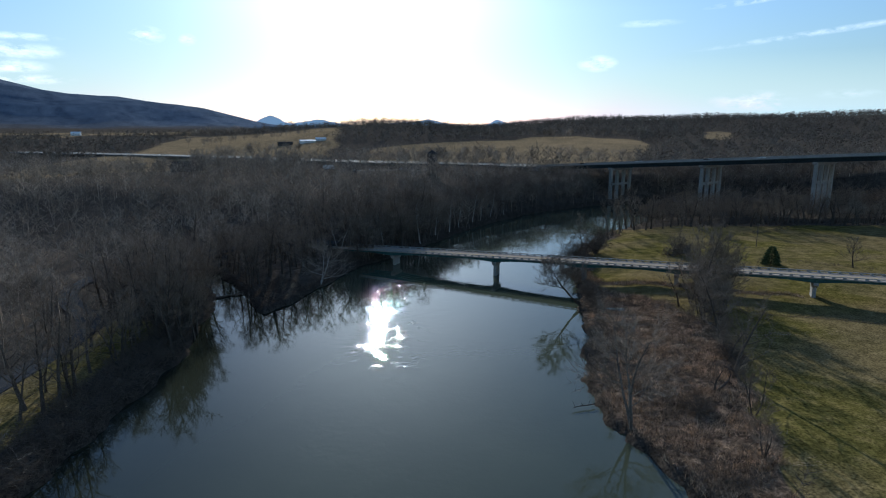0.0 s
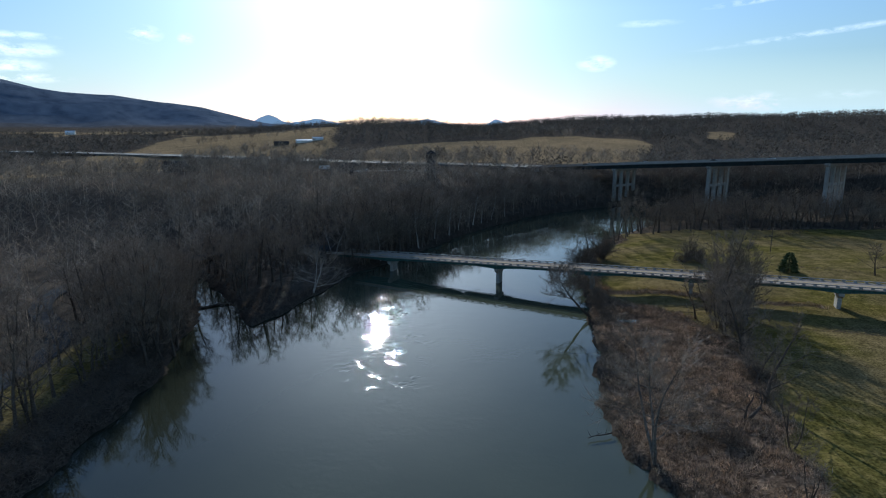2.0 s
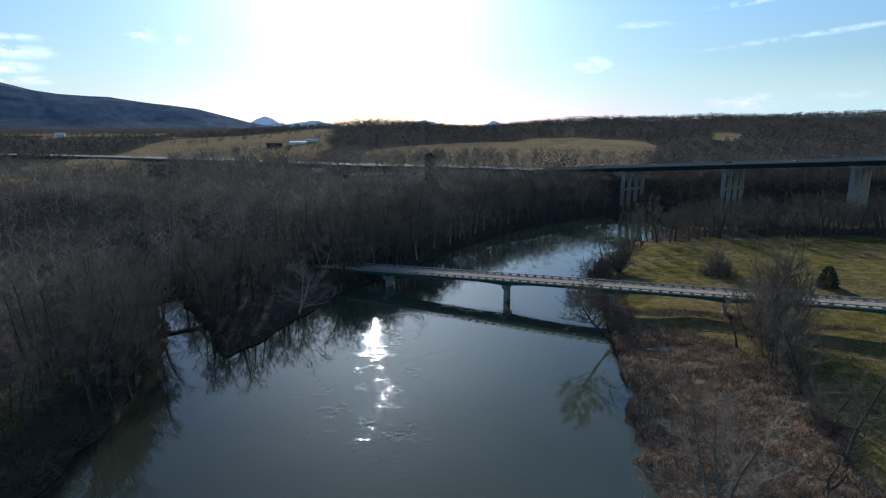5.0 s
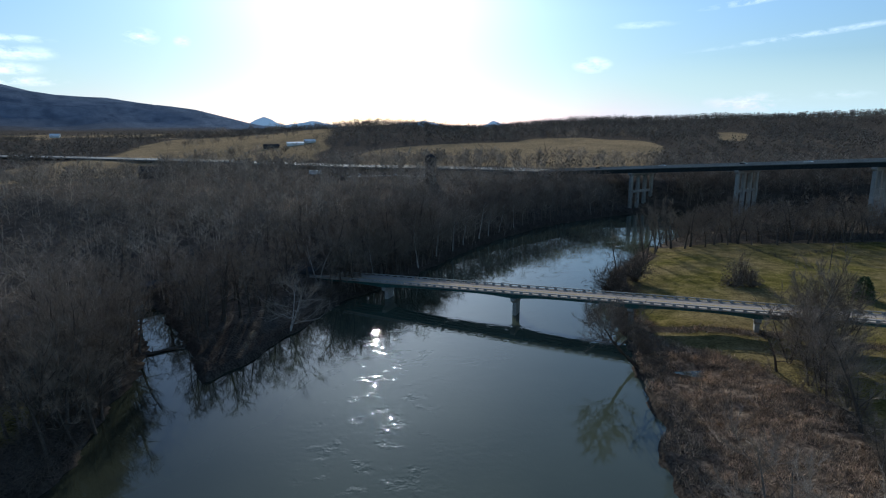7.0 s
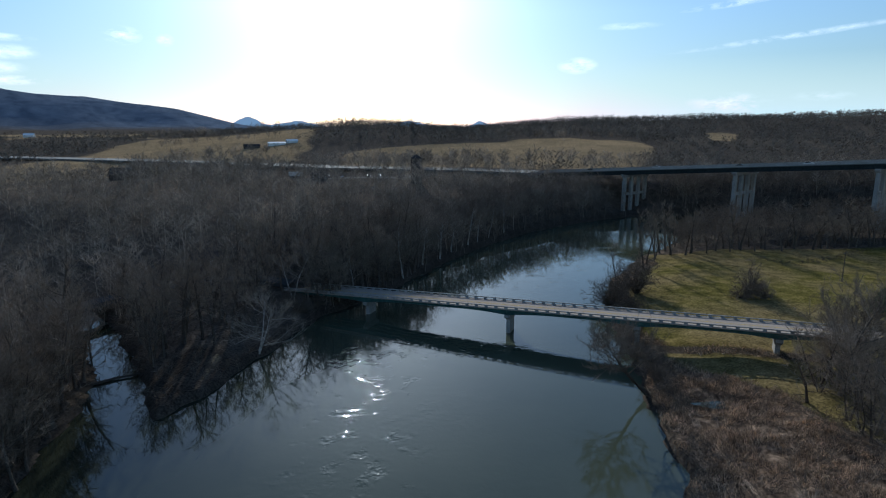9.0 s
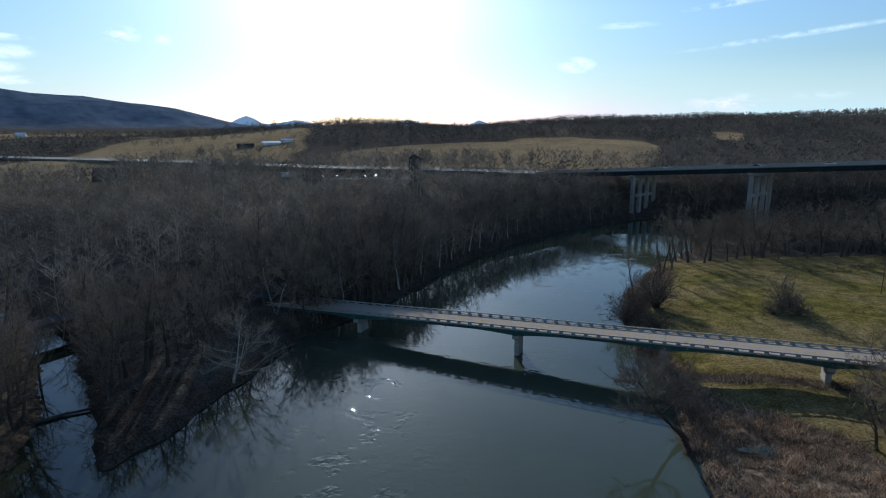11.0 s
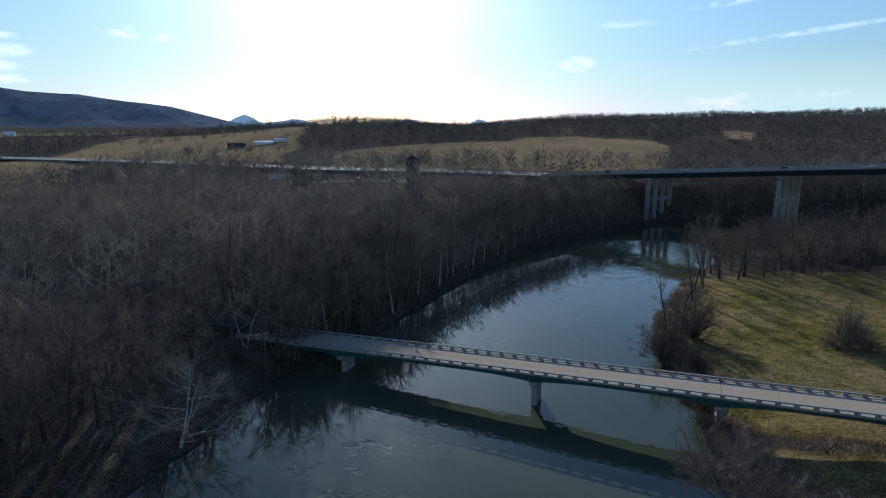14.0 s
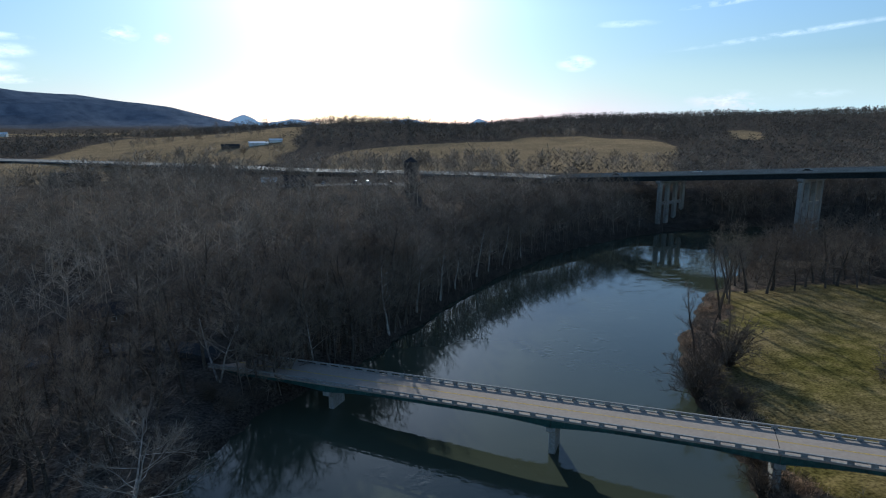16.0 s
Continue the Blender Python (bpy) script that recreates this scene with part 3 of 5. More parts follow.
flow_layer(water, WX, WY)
tagged(water, "calm grey-green river water with light ripples", "river", kind="structure")


# ---- the farthest hills, distance haze put into their colour and glow ----
def far_hills():
    """A band of hills beyond the valley; blue base colour and emission stand in for five kilometres of bright air."""
    m = bpy.data.materials.new("distant_haze_hills")
    m.use_nodes = True
    b = m.node_tree.nodes["Principled BSDF"]
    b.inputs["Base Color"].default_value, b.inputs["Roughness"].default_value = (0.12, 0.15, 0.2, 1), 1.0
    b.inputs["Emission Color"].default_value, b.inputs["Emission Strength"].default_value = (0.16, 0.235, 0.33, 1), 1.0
    az = np.arange(-50, 50, 0.12)
    top = 34 + 2.5 * np.sin(az * 3.1) + 1.5 * np.sin(az * 7.7)
    for mid, wide, tall in ((-16.2, 1.4, 78), (-11.8, 2.3, 52), (-1.0, 1.6, 40), (5.3, 0.9, 54), (-4, 3, 32)):
        top = top + tall * np.exp(-(((az - mid) / wide) ** 2))
    a = np.radians(az)
    ring = [np.stack([rr * np.sin(a), 60 + rr * np.cos(a), z], 1) for rr, z in ((4350, 0 * az - 20), (4450, top), (4700, 0 * az - 20))]
    n = len(az)
    f = [(k * n + i, k * n + i + 1, (k + 1) * n + i + 1, (k + 1) * n + i) for k in (0, 1) for i in range(n - 1)]
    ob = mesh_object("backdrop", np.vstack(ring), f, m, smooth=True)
    return tagged(ob, "hills on the far horizon, hazed by a pale blue glow", "hills", kind="structure")


far_hills()

# ---- the low road bridge ----
DECK_Z, HALF, GRADE = 7.3, 4.0, 0.032
PIERS = [-43.6, -0.5, 32.4, 63.1, 102.5, 136.0]
U0, U1 = -72.0, 175.0
road_bridge = new("road_bridge")
road_bridge.matrix_world = Matrix.Translation(BRIDGE) @ Matrix.Rotation(math.atan2(ROAD_DIR.y, ROAD_DIR.x), 4, "Z") @ Matrix.Rotation(-math.atan(GRADE), 4, "Y")
UPRIGHT = Matrix.Rotation(math.atan(GRADE), 4, "Y")            # undoes the grade for what stands plumb
tagged(road_bridge, "two-lane concrete road bridge on green haunched steel girders", "bridge")


def soffit(u):
    """The girders' underside: deeper over each pier."""
    near = min(abs(u - p) for p in PIERS + [U0])
    return DECK_Z - 0.95 - 0.72 * max(0.0, 1 - near / 11.0) ** 1.6


bm = bmesh.new()
box(bm, U0, PIERS[2] - 0.04, -HALF, HALF, DECK_Z - 0.26, DECK_Z)
part("deck_slab", bm, DECK, road_bridge, "pale worn concrete roadway")
bm = bmesh.new()
box(bm, PIERS[2] + 0.04, U1, -HALF, HALF, DECK_Z - 0.26, DECK_Z)
part("deck_slab", bm, DECK, road_bridge, "pale worn concrete roadway")
for k in (-0.1, 0.1):
    bm = bmesh.new()
    for u in np.arange(U0, U1 - 2, 2.0):
        box(bm, u, u + 2.0, k - 0.05, k + 0.05, DECK_Z + 0.004, DECK_Z + 0.008)
    part("centre_line", bm, YELLOW, road_bridge, "faded yellow centre line")
for v in (-HALF + 0.45, -1.15, 1.15, HALF - 0.45):
    for a, b in zip([U0] + PIERS, PIERS + [U1]):
        bm = bmesh.new()
        steps = np.linspace(a + 0.03, b - 0.03, 16)
        outline = [(u, DECK_Z - 0.26) for u in steps[::-1]] + [(u, soffit(u)) for u in steps]
        prism(bm, outline, v - 0.02, v + 0.02)
        for u0, u1 in zip(steps, steps[1:]):       # bottom flange
            z0, z1 = soffit(u0), soffit(u1)
            q = [bm.verts.new(c) for c in ((u0, v - 0.2, z0 - 0.05), (u1, v - 0.2, z1 - 0.05), (u1, v + 0.2, z1 - 0.05), (u0, v + 0.2, z0 - 0.05), (u0, v - 0.2, z0), (u1, v - 0.2, z1), (u1, v + 0.2, z1), (u0, v + 0.2, z0))]
            for f in ((0, 3, 2, 1), (4, 5, 6, 7), (0, 1, 5, 4), (2, 3, 7, 6), (1, 2, 6, 5), (3, 0, 4, 7)):
                bm.faces.new([q[i] for i in f])
        for u in steps[1::2]:                      # web stiffeners
            box(bm, u - 0.012, u + 0.012, v - 0.14, v + 0.14, soffit(u), DECK_Z - 0.28)
        part("girder", bm, GREEN_STEEL, road_bridge, "dark green plate girder")
for side in (-1, 1):
    v = side * (HALF - 0.2)
    bm = bmesh.new()
    box(bm, U0, PIERS[2] - 0.03, v - 0.2, v + 0.2, DECK_Z, DECK_Z + 0.08, 0.02)
    box(bm, PIERS[2] + 0.03, U1, v - 0.2, v + 0.2, DECK_Z, DECK_Z + 0.08, 0.02)
    part("kerb", bm, CONCRETE, road_bridge)
    for a, b in ((U0, PIERS[2] - 0.03), (PIERS[2] + 0.03, U1)):
        bm = bmesh.new()
        box(bm, a, b, v - 0.17, v + 0.17, DECK_Z + 0.46, DECK_Z + 0.68, 0.03)
        part("parapet_rail", bm, CONCRETE, road_bridge)
    first = None
    for u in np.arange(PIERS[2] - 37 * 2.755, U1, 2.755):
        if u < U0 + 0.5:
            continue
        if first is None:
            bm = bmesh.new()
            box(bm, -0.43, 0.43, -0.13, 0.13, DECK_Z + 0.08, DECK_Z + 0.46)
            first = part("parapet_post", bm, CONCRETE, road_bridge)
            first.location = (u, v, 0)
        else:
            o = new("parapet_post", first.data)
            o.parent, o.location = road_bridge, (u, v, 0)
for u in PIERS:
    at = road_bridge.matrix_world @ Vector((u, 0, 0))
    z0 = min(ground_z(at.x, at.y), 3.0) - 2.0 - GRADE * u
    top = soffit(u) - 0.06
    bm = bmesh.new()
    outline = [(-3.6, top), (-3.6, top - 0.8), (-2.1, top - 1.7), (2.1, top - 1.7), (3.6, top - 0.8), (3.6, top)]
    prism(bm, outline, -0.75, 0.75)
    bm.transform(Matrix.Rotation(radians(90), 4, "Z") @ Matrix.Identity(4))
    bm.transform(Matrix.Translation((u, 0, top)) @ UPRIGHT @ Matrix.Translation((0, 0, -top)))
    bmesh.ops.bevel(bm, geom=list(bm.edges), offset=0.04, segments=1, affect="EDGES")
    part("pier_cap", bm, CONCRETE, road_bridge)
    bm = bmesh.new()
    prism(bm, [(-2.2, z0), (2.2, z0), (2.0, top - 1.68), (-2.0, top - 1.68)], -0.55, 0.55)
    bm.transform(Matrix.Translation((u, 0, top)) @ UPRIGHT @ Matrix.Translation((0, 0, -top)) @ Matrix.Rotation(radians(90), 4, "Z"))
    bmesh.ops.bevel(bm, geom=list(bm.edges), offset=0.06, segments=1, affect="EDGES")
    part("pier_shaft", bm, CONCRETE, road_bridge, "stained concrete pier shaft")
bm = bmesh.new()
box(bm, U0 - 1.2, U0 + 0.3, -4.3, 4.3, 2.5, DECK_Z - 0.3, 0.05)
part("abutment", bm, CONCRETE, road_bridge)
bm = bmesh.new()
box(bm, PIERS[2] - 0.03, PIERS[2] + 0.03, -HALF + 0.42, HALF - 0.42, DECK_Z - 0.05, DECK_Z + 0.012)
part("expansion_joint", bm, RUBBER, road_bridge, "dark expansion joint")


# ---- the highway bridge ----
HW_Z, HW_HALF, SPAN, HW_GRADE = 22.85, 12.5, 64.3, 0.0745       # it climbs to the right
CLIMB = Matrix(((1, 0, 0, 0), (0, 1, 0, 0), (HW_GRADE, 0, 1, 0), (0, 0, 0, 1)))
highway_bridge = new("highway_bridge")
highway_bridge.matrix_world = Matrix.Translation(HW_A) @ Matrix.Rotation(math.atan2(HW_DIR.y, HW_DIR.x), 4, "Z")
tagged(highway_bridge, "long highway viaduct with dark girders on tall concrete piers", "bridge")
HW_LEN = 380.0
bm = bmesh.new()
box(bm, -6, HW_LEN, -HW_HALF, HW_HALF, HW_Z - 0.35, HW_Z)
bm.transform(CLIMB)
part("deck_slab", bm, HIGHWAY, highway_bridge, "grey highway pavement")
for v in (-11.4, -7, -2.5, 2.5, 7, 11.4):
    bm = bmesh.new()
    box(bm, -2, HW_LEN, v - 0.03, v + 0.03, HW_Z - 2.75, HW_Z - 0.35)
    box(bm, -2, HW_LEN, v - 0.3, v + 0.3, HW_Z - 2.82, HW_Z - 2.75)
    for u in np.arange(2, HW_LEN, 6.0):
        box(bm, u - 0.02, u + 0.02, v - 0.25, v + 0.25, HW_Z - 2.75, HW_Z - 0.37)
    bm.transform(CLIMB)
    part("girder", bm, DARK_STEEL, highway_bridge, "dark plate girder")
for v in (-HW_HALF + 0.2, -0.5, 0.5, HW_HALF - 0.2):
    bm = bmesh.new()
    outline = [(-0.2, 0), (0.2, 0), (0.2, 0.15), (0.1, 0.4), (0.09, 0.85), (-0.09, 0.85), (-0.1, 0.4), (-0.2, 0.15)]
    prism(bm, outline, -6, HW_LEN)
    bm.transform(Matrix.Translation((0, v, HW_Z)) @ Matrix.Rotation(radians(-90), 4, "Z"))
    bm.transform(CLIMB)
    part("barrier", bm, CONCRETE, highway_bridge)
for v, w in ((-4.4, 0.08), (4.4, 0.08)):
    bm = bmesh.new()
    for u in np.arange(0, HW_LEN - 4, 12.0):
        box(bm, u, u + 3.0, v - w, v + w, HW_Z + 0.004, HW_Z + 0.008)
    bm.transform(CLIMB)
    part("lane_line", bm, WHITE_PAINT, highway_bridge)
skew = math.atan2(0.57, 0.82) - math.atan2(HW_DIR.y, HW_DIR.x)
for i in range(1, 6):
    u = i * SPAN
    at = highway_bridge.matrix_world @ Vector((u, 0, 0))
    foot = ground_z(at.x, at.y) - 3
    turn = Matrix.Translation((u, 0, 0)) @ Matrix.Rotation(skew, 4, "Z")
    top = HW_Z + HW_GRADE * u - 2.85
    bm = bmesh.new()
    prism(bm, [(-13, top), (-13, top - 1.1), (-11.5, top - 1.9), (11.5, top - 1.9), (13, top - 1.1), (13, top)], -1.2, 1.2)
    bm.transform(turn)
    part("pier_cap", bm, CONCRETE, highway_bridge)
    for s in (-10.6, -3.6, 3.6, 10.6):
        bm = bmesh.new()
        prism(bm, [(s - 1.25, foot), (s + 1.25, foot), (s + 1.05, top - 1.88), (s - 1.05, top - 1.88)], -0.85, 0.85)
        bm.transform(turn)
        bmesh.ops.bevel(bm, geom=list(bm.edges), offset=0.08, segments=1, affect="EDGES")
        part("pier_column", bm, CONCRETE, highway_bridge, "weathered concrete column")
    for a, b in ((-10.6, -3.6), (-3.6, 3.6), (3.6, 10.6)):
        bm = bmesh.new()
        box(bm, a + 1.1, b - 1.1, -0.35, 0.35, top - 13, top - 11.4)
        bm.transform(turn)
        part("cross_strut", bm, CONCRETE, highway_bridge)
bm = bmesh.new()
box(bm, -8, -1, -13.2, 13.2, 14, HW_Z - 0.4, 0.1)
part("abutment", bm, CONCRETE, highway_bridge)


def ribbon(name, points, width, mat, lift=0.06, label="", category="road", z_of=None):
    """A road laid along the ground, or at the heights that z_of gives."""
    pts = []
    for (ax, ay), (bx, by) in zip(points, points[1:]):
        n = max(1, int(math.hypot(bx - ax, by - ay) / 4))
        pts += [(ax + (bx - ax) * i / n, ay + (by - ay) * i / n) for i in range(n)]
    pts = np.array(pts + [points[-1]], float)
    for _ in range(8):
        pts[1:-1] = (pts[:-2] + 2 * pts[1:-1] + pts[2:]) / 4
    d = np.gradient(pts, axis=0)
    d /= np.linalg.norm(d, axis=1)[:, None]
    side = np.stack([-d[:, 1], d[:, 0]], 1)
    cols = np.linspace(-0.5, 0.5, 5)
    xy = pts[:, None] + side[:, None] * cols[None, :, None] * width
    z = height(xy[..., 0], xy[..., 1]) if z_of is None else np.repeat(z_of(pts)[:, None], 5, 1)
    if name == "road":
        z = np.maximum(z, height(xy[..., 0], xy[..., 1]).max(axis=1, keepdims=True))
    z = np.maximum(z, z.max(axis=1, keepdims=True) - 0.25) + lift
    verts = np.concatenate([xy, z[..., None]], -1).reshape(-1, 3)
    low = verts - (0, 0, 1.2)
    n = len(pts)
    f = []
    for i in range(n - 1):
        for j in range(4):
            a = i * 5 + j
            f.append((a, a + 5, a + 6, a + 1))
        a, m = i * 5, n * 5
        f.append((a, a + m, a + 5 + m, a + 5)), f.append((a + 4, a + 9, a + 9 + m, a + 4 + m))
    ob = mesh_object(name, np.vstack([verts, low]), f, mat)
    return tagged(ob, label, category, kind="structure")


end = BRIDGE + ROAD_DIR * U0
LANE = [(end.x, end.y), (end.x - 12, end.y + 5.4), (-72, 253), (-92, 245), (-102, 227), (-112, 212), (-119, 200), (-121, 184), (-112, 167), (-97, 156), (-90, 145), (-90, 112), (-92, 80), (-98, 20)]
ribbon("road", LANE, 5.6, ASPHALT, 0.1, "narrow asphalt road curving from the bridge along the river",
       z_of=lambda p: np.maximum(height(p[:, 0], p[:, 1]), np.interp(np.hypot(p[:, 0] - end.x, p[:, 1] - end.y), [0, 25, 95, 130, 150], [DECK_Z - 2.38, 4.9, 4.9, 4.2, 0])))


def highway_height(p):
    return np.interp(p[:, 0], [-700, -200, 60], [22.4, 22.6, HW_Z - 0.35])


ribbon("highway", [(84.1, 483.8), (36, 511), (-20, 529), (-75, 545), (-180, 600), (-233, 626), (-322, 664), (-400, 695), (-900, 860)], 25.0, HIGHWAY, 0.0, "grey dual-carriageway highway on an embankment", z_of=highway_height)


# ---- trees ----
def tube(verts, faces, path, radii, sides):
    base = len(verts)
    for k, (p, r) in enumerate(zip(path, radii)):
        d = (path[min(k + 1, len(path) - 1)] - path[max(k - 1, 0)]).normalized()
        a = d.orthogonal().normalized()
        b = d.cross(a)
        for s in range(sides):
            t = 2 * math.pi * s / sides
            verts.append(p + (a * math.cos(t) + b * math.sin(t)) * r)
    for k in range(len(path) - 1):
        for s in range(sides):
            q, n = base + k * sides, (s + 1) % sides
            faces.append((q + s, q + n, q + sides + n, q + sides + s))


def grow(seed, tall, limbs, subs, twigs, spread=0.75, low=0.28, twig=1.3, thick=0.045, lean=0.0, stems=1, sides=5):
    """A bare tree: a tapered trunk with limbs as one mesh, and its fine branches as another, as vertices and faces."""
    rng = random.Random(seed)
    tv, tf, cv, cf = [], [], [], []

    def bend(p, d, length, n, wild, up):
        path = [p.copy()]
        for _ in range(n):
            d = (d + Vector((rng.gauss(0, wild), rng.gauss(0, wild), rng.gauss(0, wild) + up))).normalized()
            p = p + d * (length / n)
            path.append(p.copy())
        return path, d

    def sliver(p, d, length, w):
        a = d.cross(Vector((rng.gauss(0, 1), rng.gauss(0, 1), rng.gauss(0, 1)))).normalized() * w
        i = len(cv)
        cv.extend((p - a, p + a, p + d * length))
        cf.append((i, i + 1, i + 2))

    def spray(path, n, length, w):
        for _ in range(n):
            u = rng.uniform(0.15, 1.0) * (len(path) - 1)
            k = min(int(u), len(path) - 2)
            p = path[k].lerp(path[k + 1], u - k)
            along = (path[k + 1] - path[k]).normalized()
            d = (along * 0.8 + Vector((rng.gauss(0, 0.6), rng.gauss(0, 0.6), rng.gauss(0.25, 0.5)))).normalized()
            sliver(p, d, length * rng.uniform(0.5, 1.25), w)

    for stem in range(stems):
        ang = rng.uniform(0, 6.28)
        tilt = 0.06 if stems == 1 else 0.32
        d0 = Vector((math.cos(ang) * tilt + lean, math.sin(ang) * tilt, 1)).normalized()
        h = tall * rng.uniform(0.85, 1.0)
        trunk, _ = bend(Vector((math.cos(ang) * 0.2 * (stems > 1), math.sin(ang) * 0.2 * (stems > 1), -0.4)), d0, h, 7, 0.07, 0.03)
        r0 = tall * thick * (0.5 if stems == 1 else 0.36)
        tube(tv, tf, trunk, [r0 * (1.25 - u / 7) ** 1.15 if u else r0 * 1.5 for u in range(8)], sides + 1)
        for i in range(limbs // stems):
            u = low + (0.98 - low) * (i + rng.random()) / (limbs // stems)
            k = min(int(u * 7), 6)
            p = trunk[k].lerp(trunk[k + 1], u * 7 - k)
            ang = i * 2.4 + rng.uniform(-0.5, 0.5)
            rise = rng.uniform(0.35, 0.9) + (u - 0.4) * 0.8
            d = Vector((math.cos(ang) * spread * 1.2, math.sin(ang) * spread * 1.2, rise)).normalized()
            length = tall * (0.46 - 0.28 * u) * rng.uniform(0.75, 1.2) * (0.6 + spread * 0.6)
            limb, _ = bend(p, d, length, 5, 0.16, 0.05)
            rl = r0 * (0.50 - 0.36 * u)
            tube(tv, tf, limb, [rl * (1 - 0.17 * s) for s in range(6)], max(3, sides - 1))
            for j in range(subs):
                w = rng.uniform(0.2, 1.0) * 5
                k = min(int(w), 4)
                p2 = limb[k].lerp(limb[k + 1], w - k)
                d2 = ((limb[k + 1] - limb[k]).normalized() + Vector((rng.gauss(0, 0.55), rng.gauss(0, 0.55), rng.gauss(0.2, 0.45)))).normalized()
                sub, _ = bend(p2, d2, length * rng.uniform(0.3, 0.6), 3, 0.2, 0.06)
                tube(cv, cf, sub, [rl * 0.30, rl * 0.22, rl * 0.15, rl * 0.06], 3)
                spray(sub, twigs, twig, 0.013 + 0.0005 * tall)
            spray(limb[2:], twigs, twig, 0.013 + 0.0005 * tall)
        spray(trunk[5:], twigs * 2, twig, 0.03)
    return (tv, tf), (cv, cf)


def tree(name, label, shape, bark, twig_mat, at, turn=0.0, scale=1.0, group=""):
    (tv, tf), (cv, cf) = shape
    ob = new(name)
    mesh_object("trunk", tv, tf, bark, ob, smooth=True)
    mesh_object("crown", cv, cf, twig_mat, ob)
    ob.matrix_world = pose(at[0], at[1], ground_z(*at) - 0.1, 0, 0, turn) @ Matrix.Diagonal((scale, scale, scale, 1))
    return tagged(ob, label, "tree", group)


def plant(protos, spots, rng, low=0.8, high=1.2, tall_at=None):
    """Copies of the given trees at the given spots. The first trees move to the first spots."""
    zs = height(np.array([s[0] for s in spots]), np.array([s[1] for s in spots]))
    for i, ((x, y), z) in enumerate(zip(spots, zs)):
        k = rng.uniform(low, high) * (tall_at(x, y) if tall_at else 1.0)
        m = pose(x, y, z - 0.1, rng.uniform(-4, 4), rng.uniform(-4, 4), rng.uniform(0, 360))
        o = protos[i] if i < len(protos) else copy_thing(protos[i % len(protos)], m)
        o.matrix_basis = m @ Matrix.Diagonal((k, k, k * rng.uniform(0.9, 1.1), 1))


def scatter(name, shapes, xs, ys, mat, rng, low, high, label, category, lean=5.0, sink=0.1):
    """Many copies of light shapes joined into one mesh of uncounted growth."""
    z = height(xs, ys)
    packs = []
    for verts, faces in shapes:
        tri = []
        for f in faces:
            tri += [(f[0], f[i], f[i + 1]) for i in range(1, len(f) - 1)]
        packs.append((np.array([tuple(v) for v in verts]), np.array(tri)))
    allv, allf, count = [], [], 0
    for i in range(len(xs)):
        v, f = packs[i % len(packs)]
        a, s = rng.uniform(0, 6.283), rng.uniform(low, high)
        c, n = math.cos(a) * s, math.sin(a) * s
        tx, ty = math.tan(radians(rng.gauss(0, lean))), math.tan(radians(rng.gauss(0, lean)))
        w = np.stack([v[:, 0] * c - v[:, 1] * n + v[:, 2] * tx + xs[i], v[:, 0] * n + v[:, 1] * c + v[:, 2] * ty + ys[i], v[:, 2] * s * rng.uniform(0.9, 1.15) + z[i] - sink], 1)
        allv.append(w), allf.append(f + count)
        count += len(v)
    ob = mesh_object(name, np.vstack(allv), np.vstack(allf), mat)
    return tagged(ob, label, category, kind="stuff")


def spread_points(n, x0, x1, y0, y1, keep, seed, gap=0.0):
    """Random points of a rectangle that the mask keep(x, y) allows."""
    g = np.random.default_rng(seed)
    x, y = g.uniform(x0, x1, n), g.uniform(y0, y1, n)
    ok = g.uniform(0, 1, n) < keep(x, y)
    x, y = x[ok], y[ok]
    if gap:
        cells, chosen = set(), []
        for i in range(len(x)):
            c = (int(x[i] // gap), int(y[i] // gap))
            if c not in cells:
                cells.add(c)
                chosen.append(i)
        x, y = x[chosen], y[chosen]
    return x, y


def near_road(x, y):
    return line_distance(x, y, np.array(LANE)) < 4.5


def highway_gap(x, y):
    p = np.array([(360, 228), (84.1, 483.8), (36, 511), (-20, 529), (-75, 545), (-180, 600), (-233, 626), (-322, 664), (-400, 695), (-900, 860)])
    return line_distance(x, y, p) < 15


def pier_clearing(x, y):
    """Open ground round the viaduct's pier at the water."""
    return (x > 106) & (x < 150) & (y > 410) & (y < 452)


def dry(x, y):
    return ~in_river(x, y)


def left_woods(x, y):
    dl, dr = line_distance(x, y, BANK_L), line_distance(x, y, BANK_R)
    k = dry(x, y) & (dl < dr) & ~near_road(x, y) & ~highway_gap(x, y)
    open_ground = np.maximum(lawn_mask(x, y), np.maximum(field_mask(x, y), grit_mask(x, y)))
    for cx, cy, r in ((-43.5, 202, 9), (-43, 239, 6), (-25.4, 246, 4), (-52, 184, 9), (-60, 179, 10), (-48, 192, 8), (-56, 194, 7), (-46, 226, 5)):      # clear ground under the marked trees
        k = k & (np.hypot(x - cx, y - cy) > r)
    k = k & ~((x > -98) & (x < 6) & (y > 434) & (y < 474)) & ~((x > -228) & (x < -180) & (y > 448) & (y < 476))      # open ground before the lot and the barn
    return k * ~pier_clearing(x, y) * (1 - open_ground) * (0.8 + 0.3 * rough(x, y, 22, 6)) * sm(dl, 0.3, 1.5)


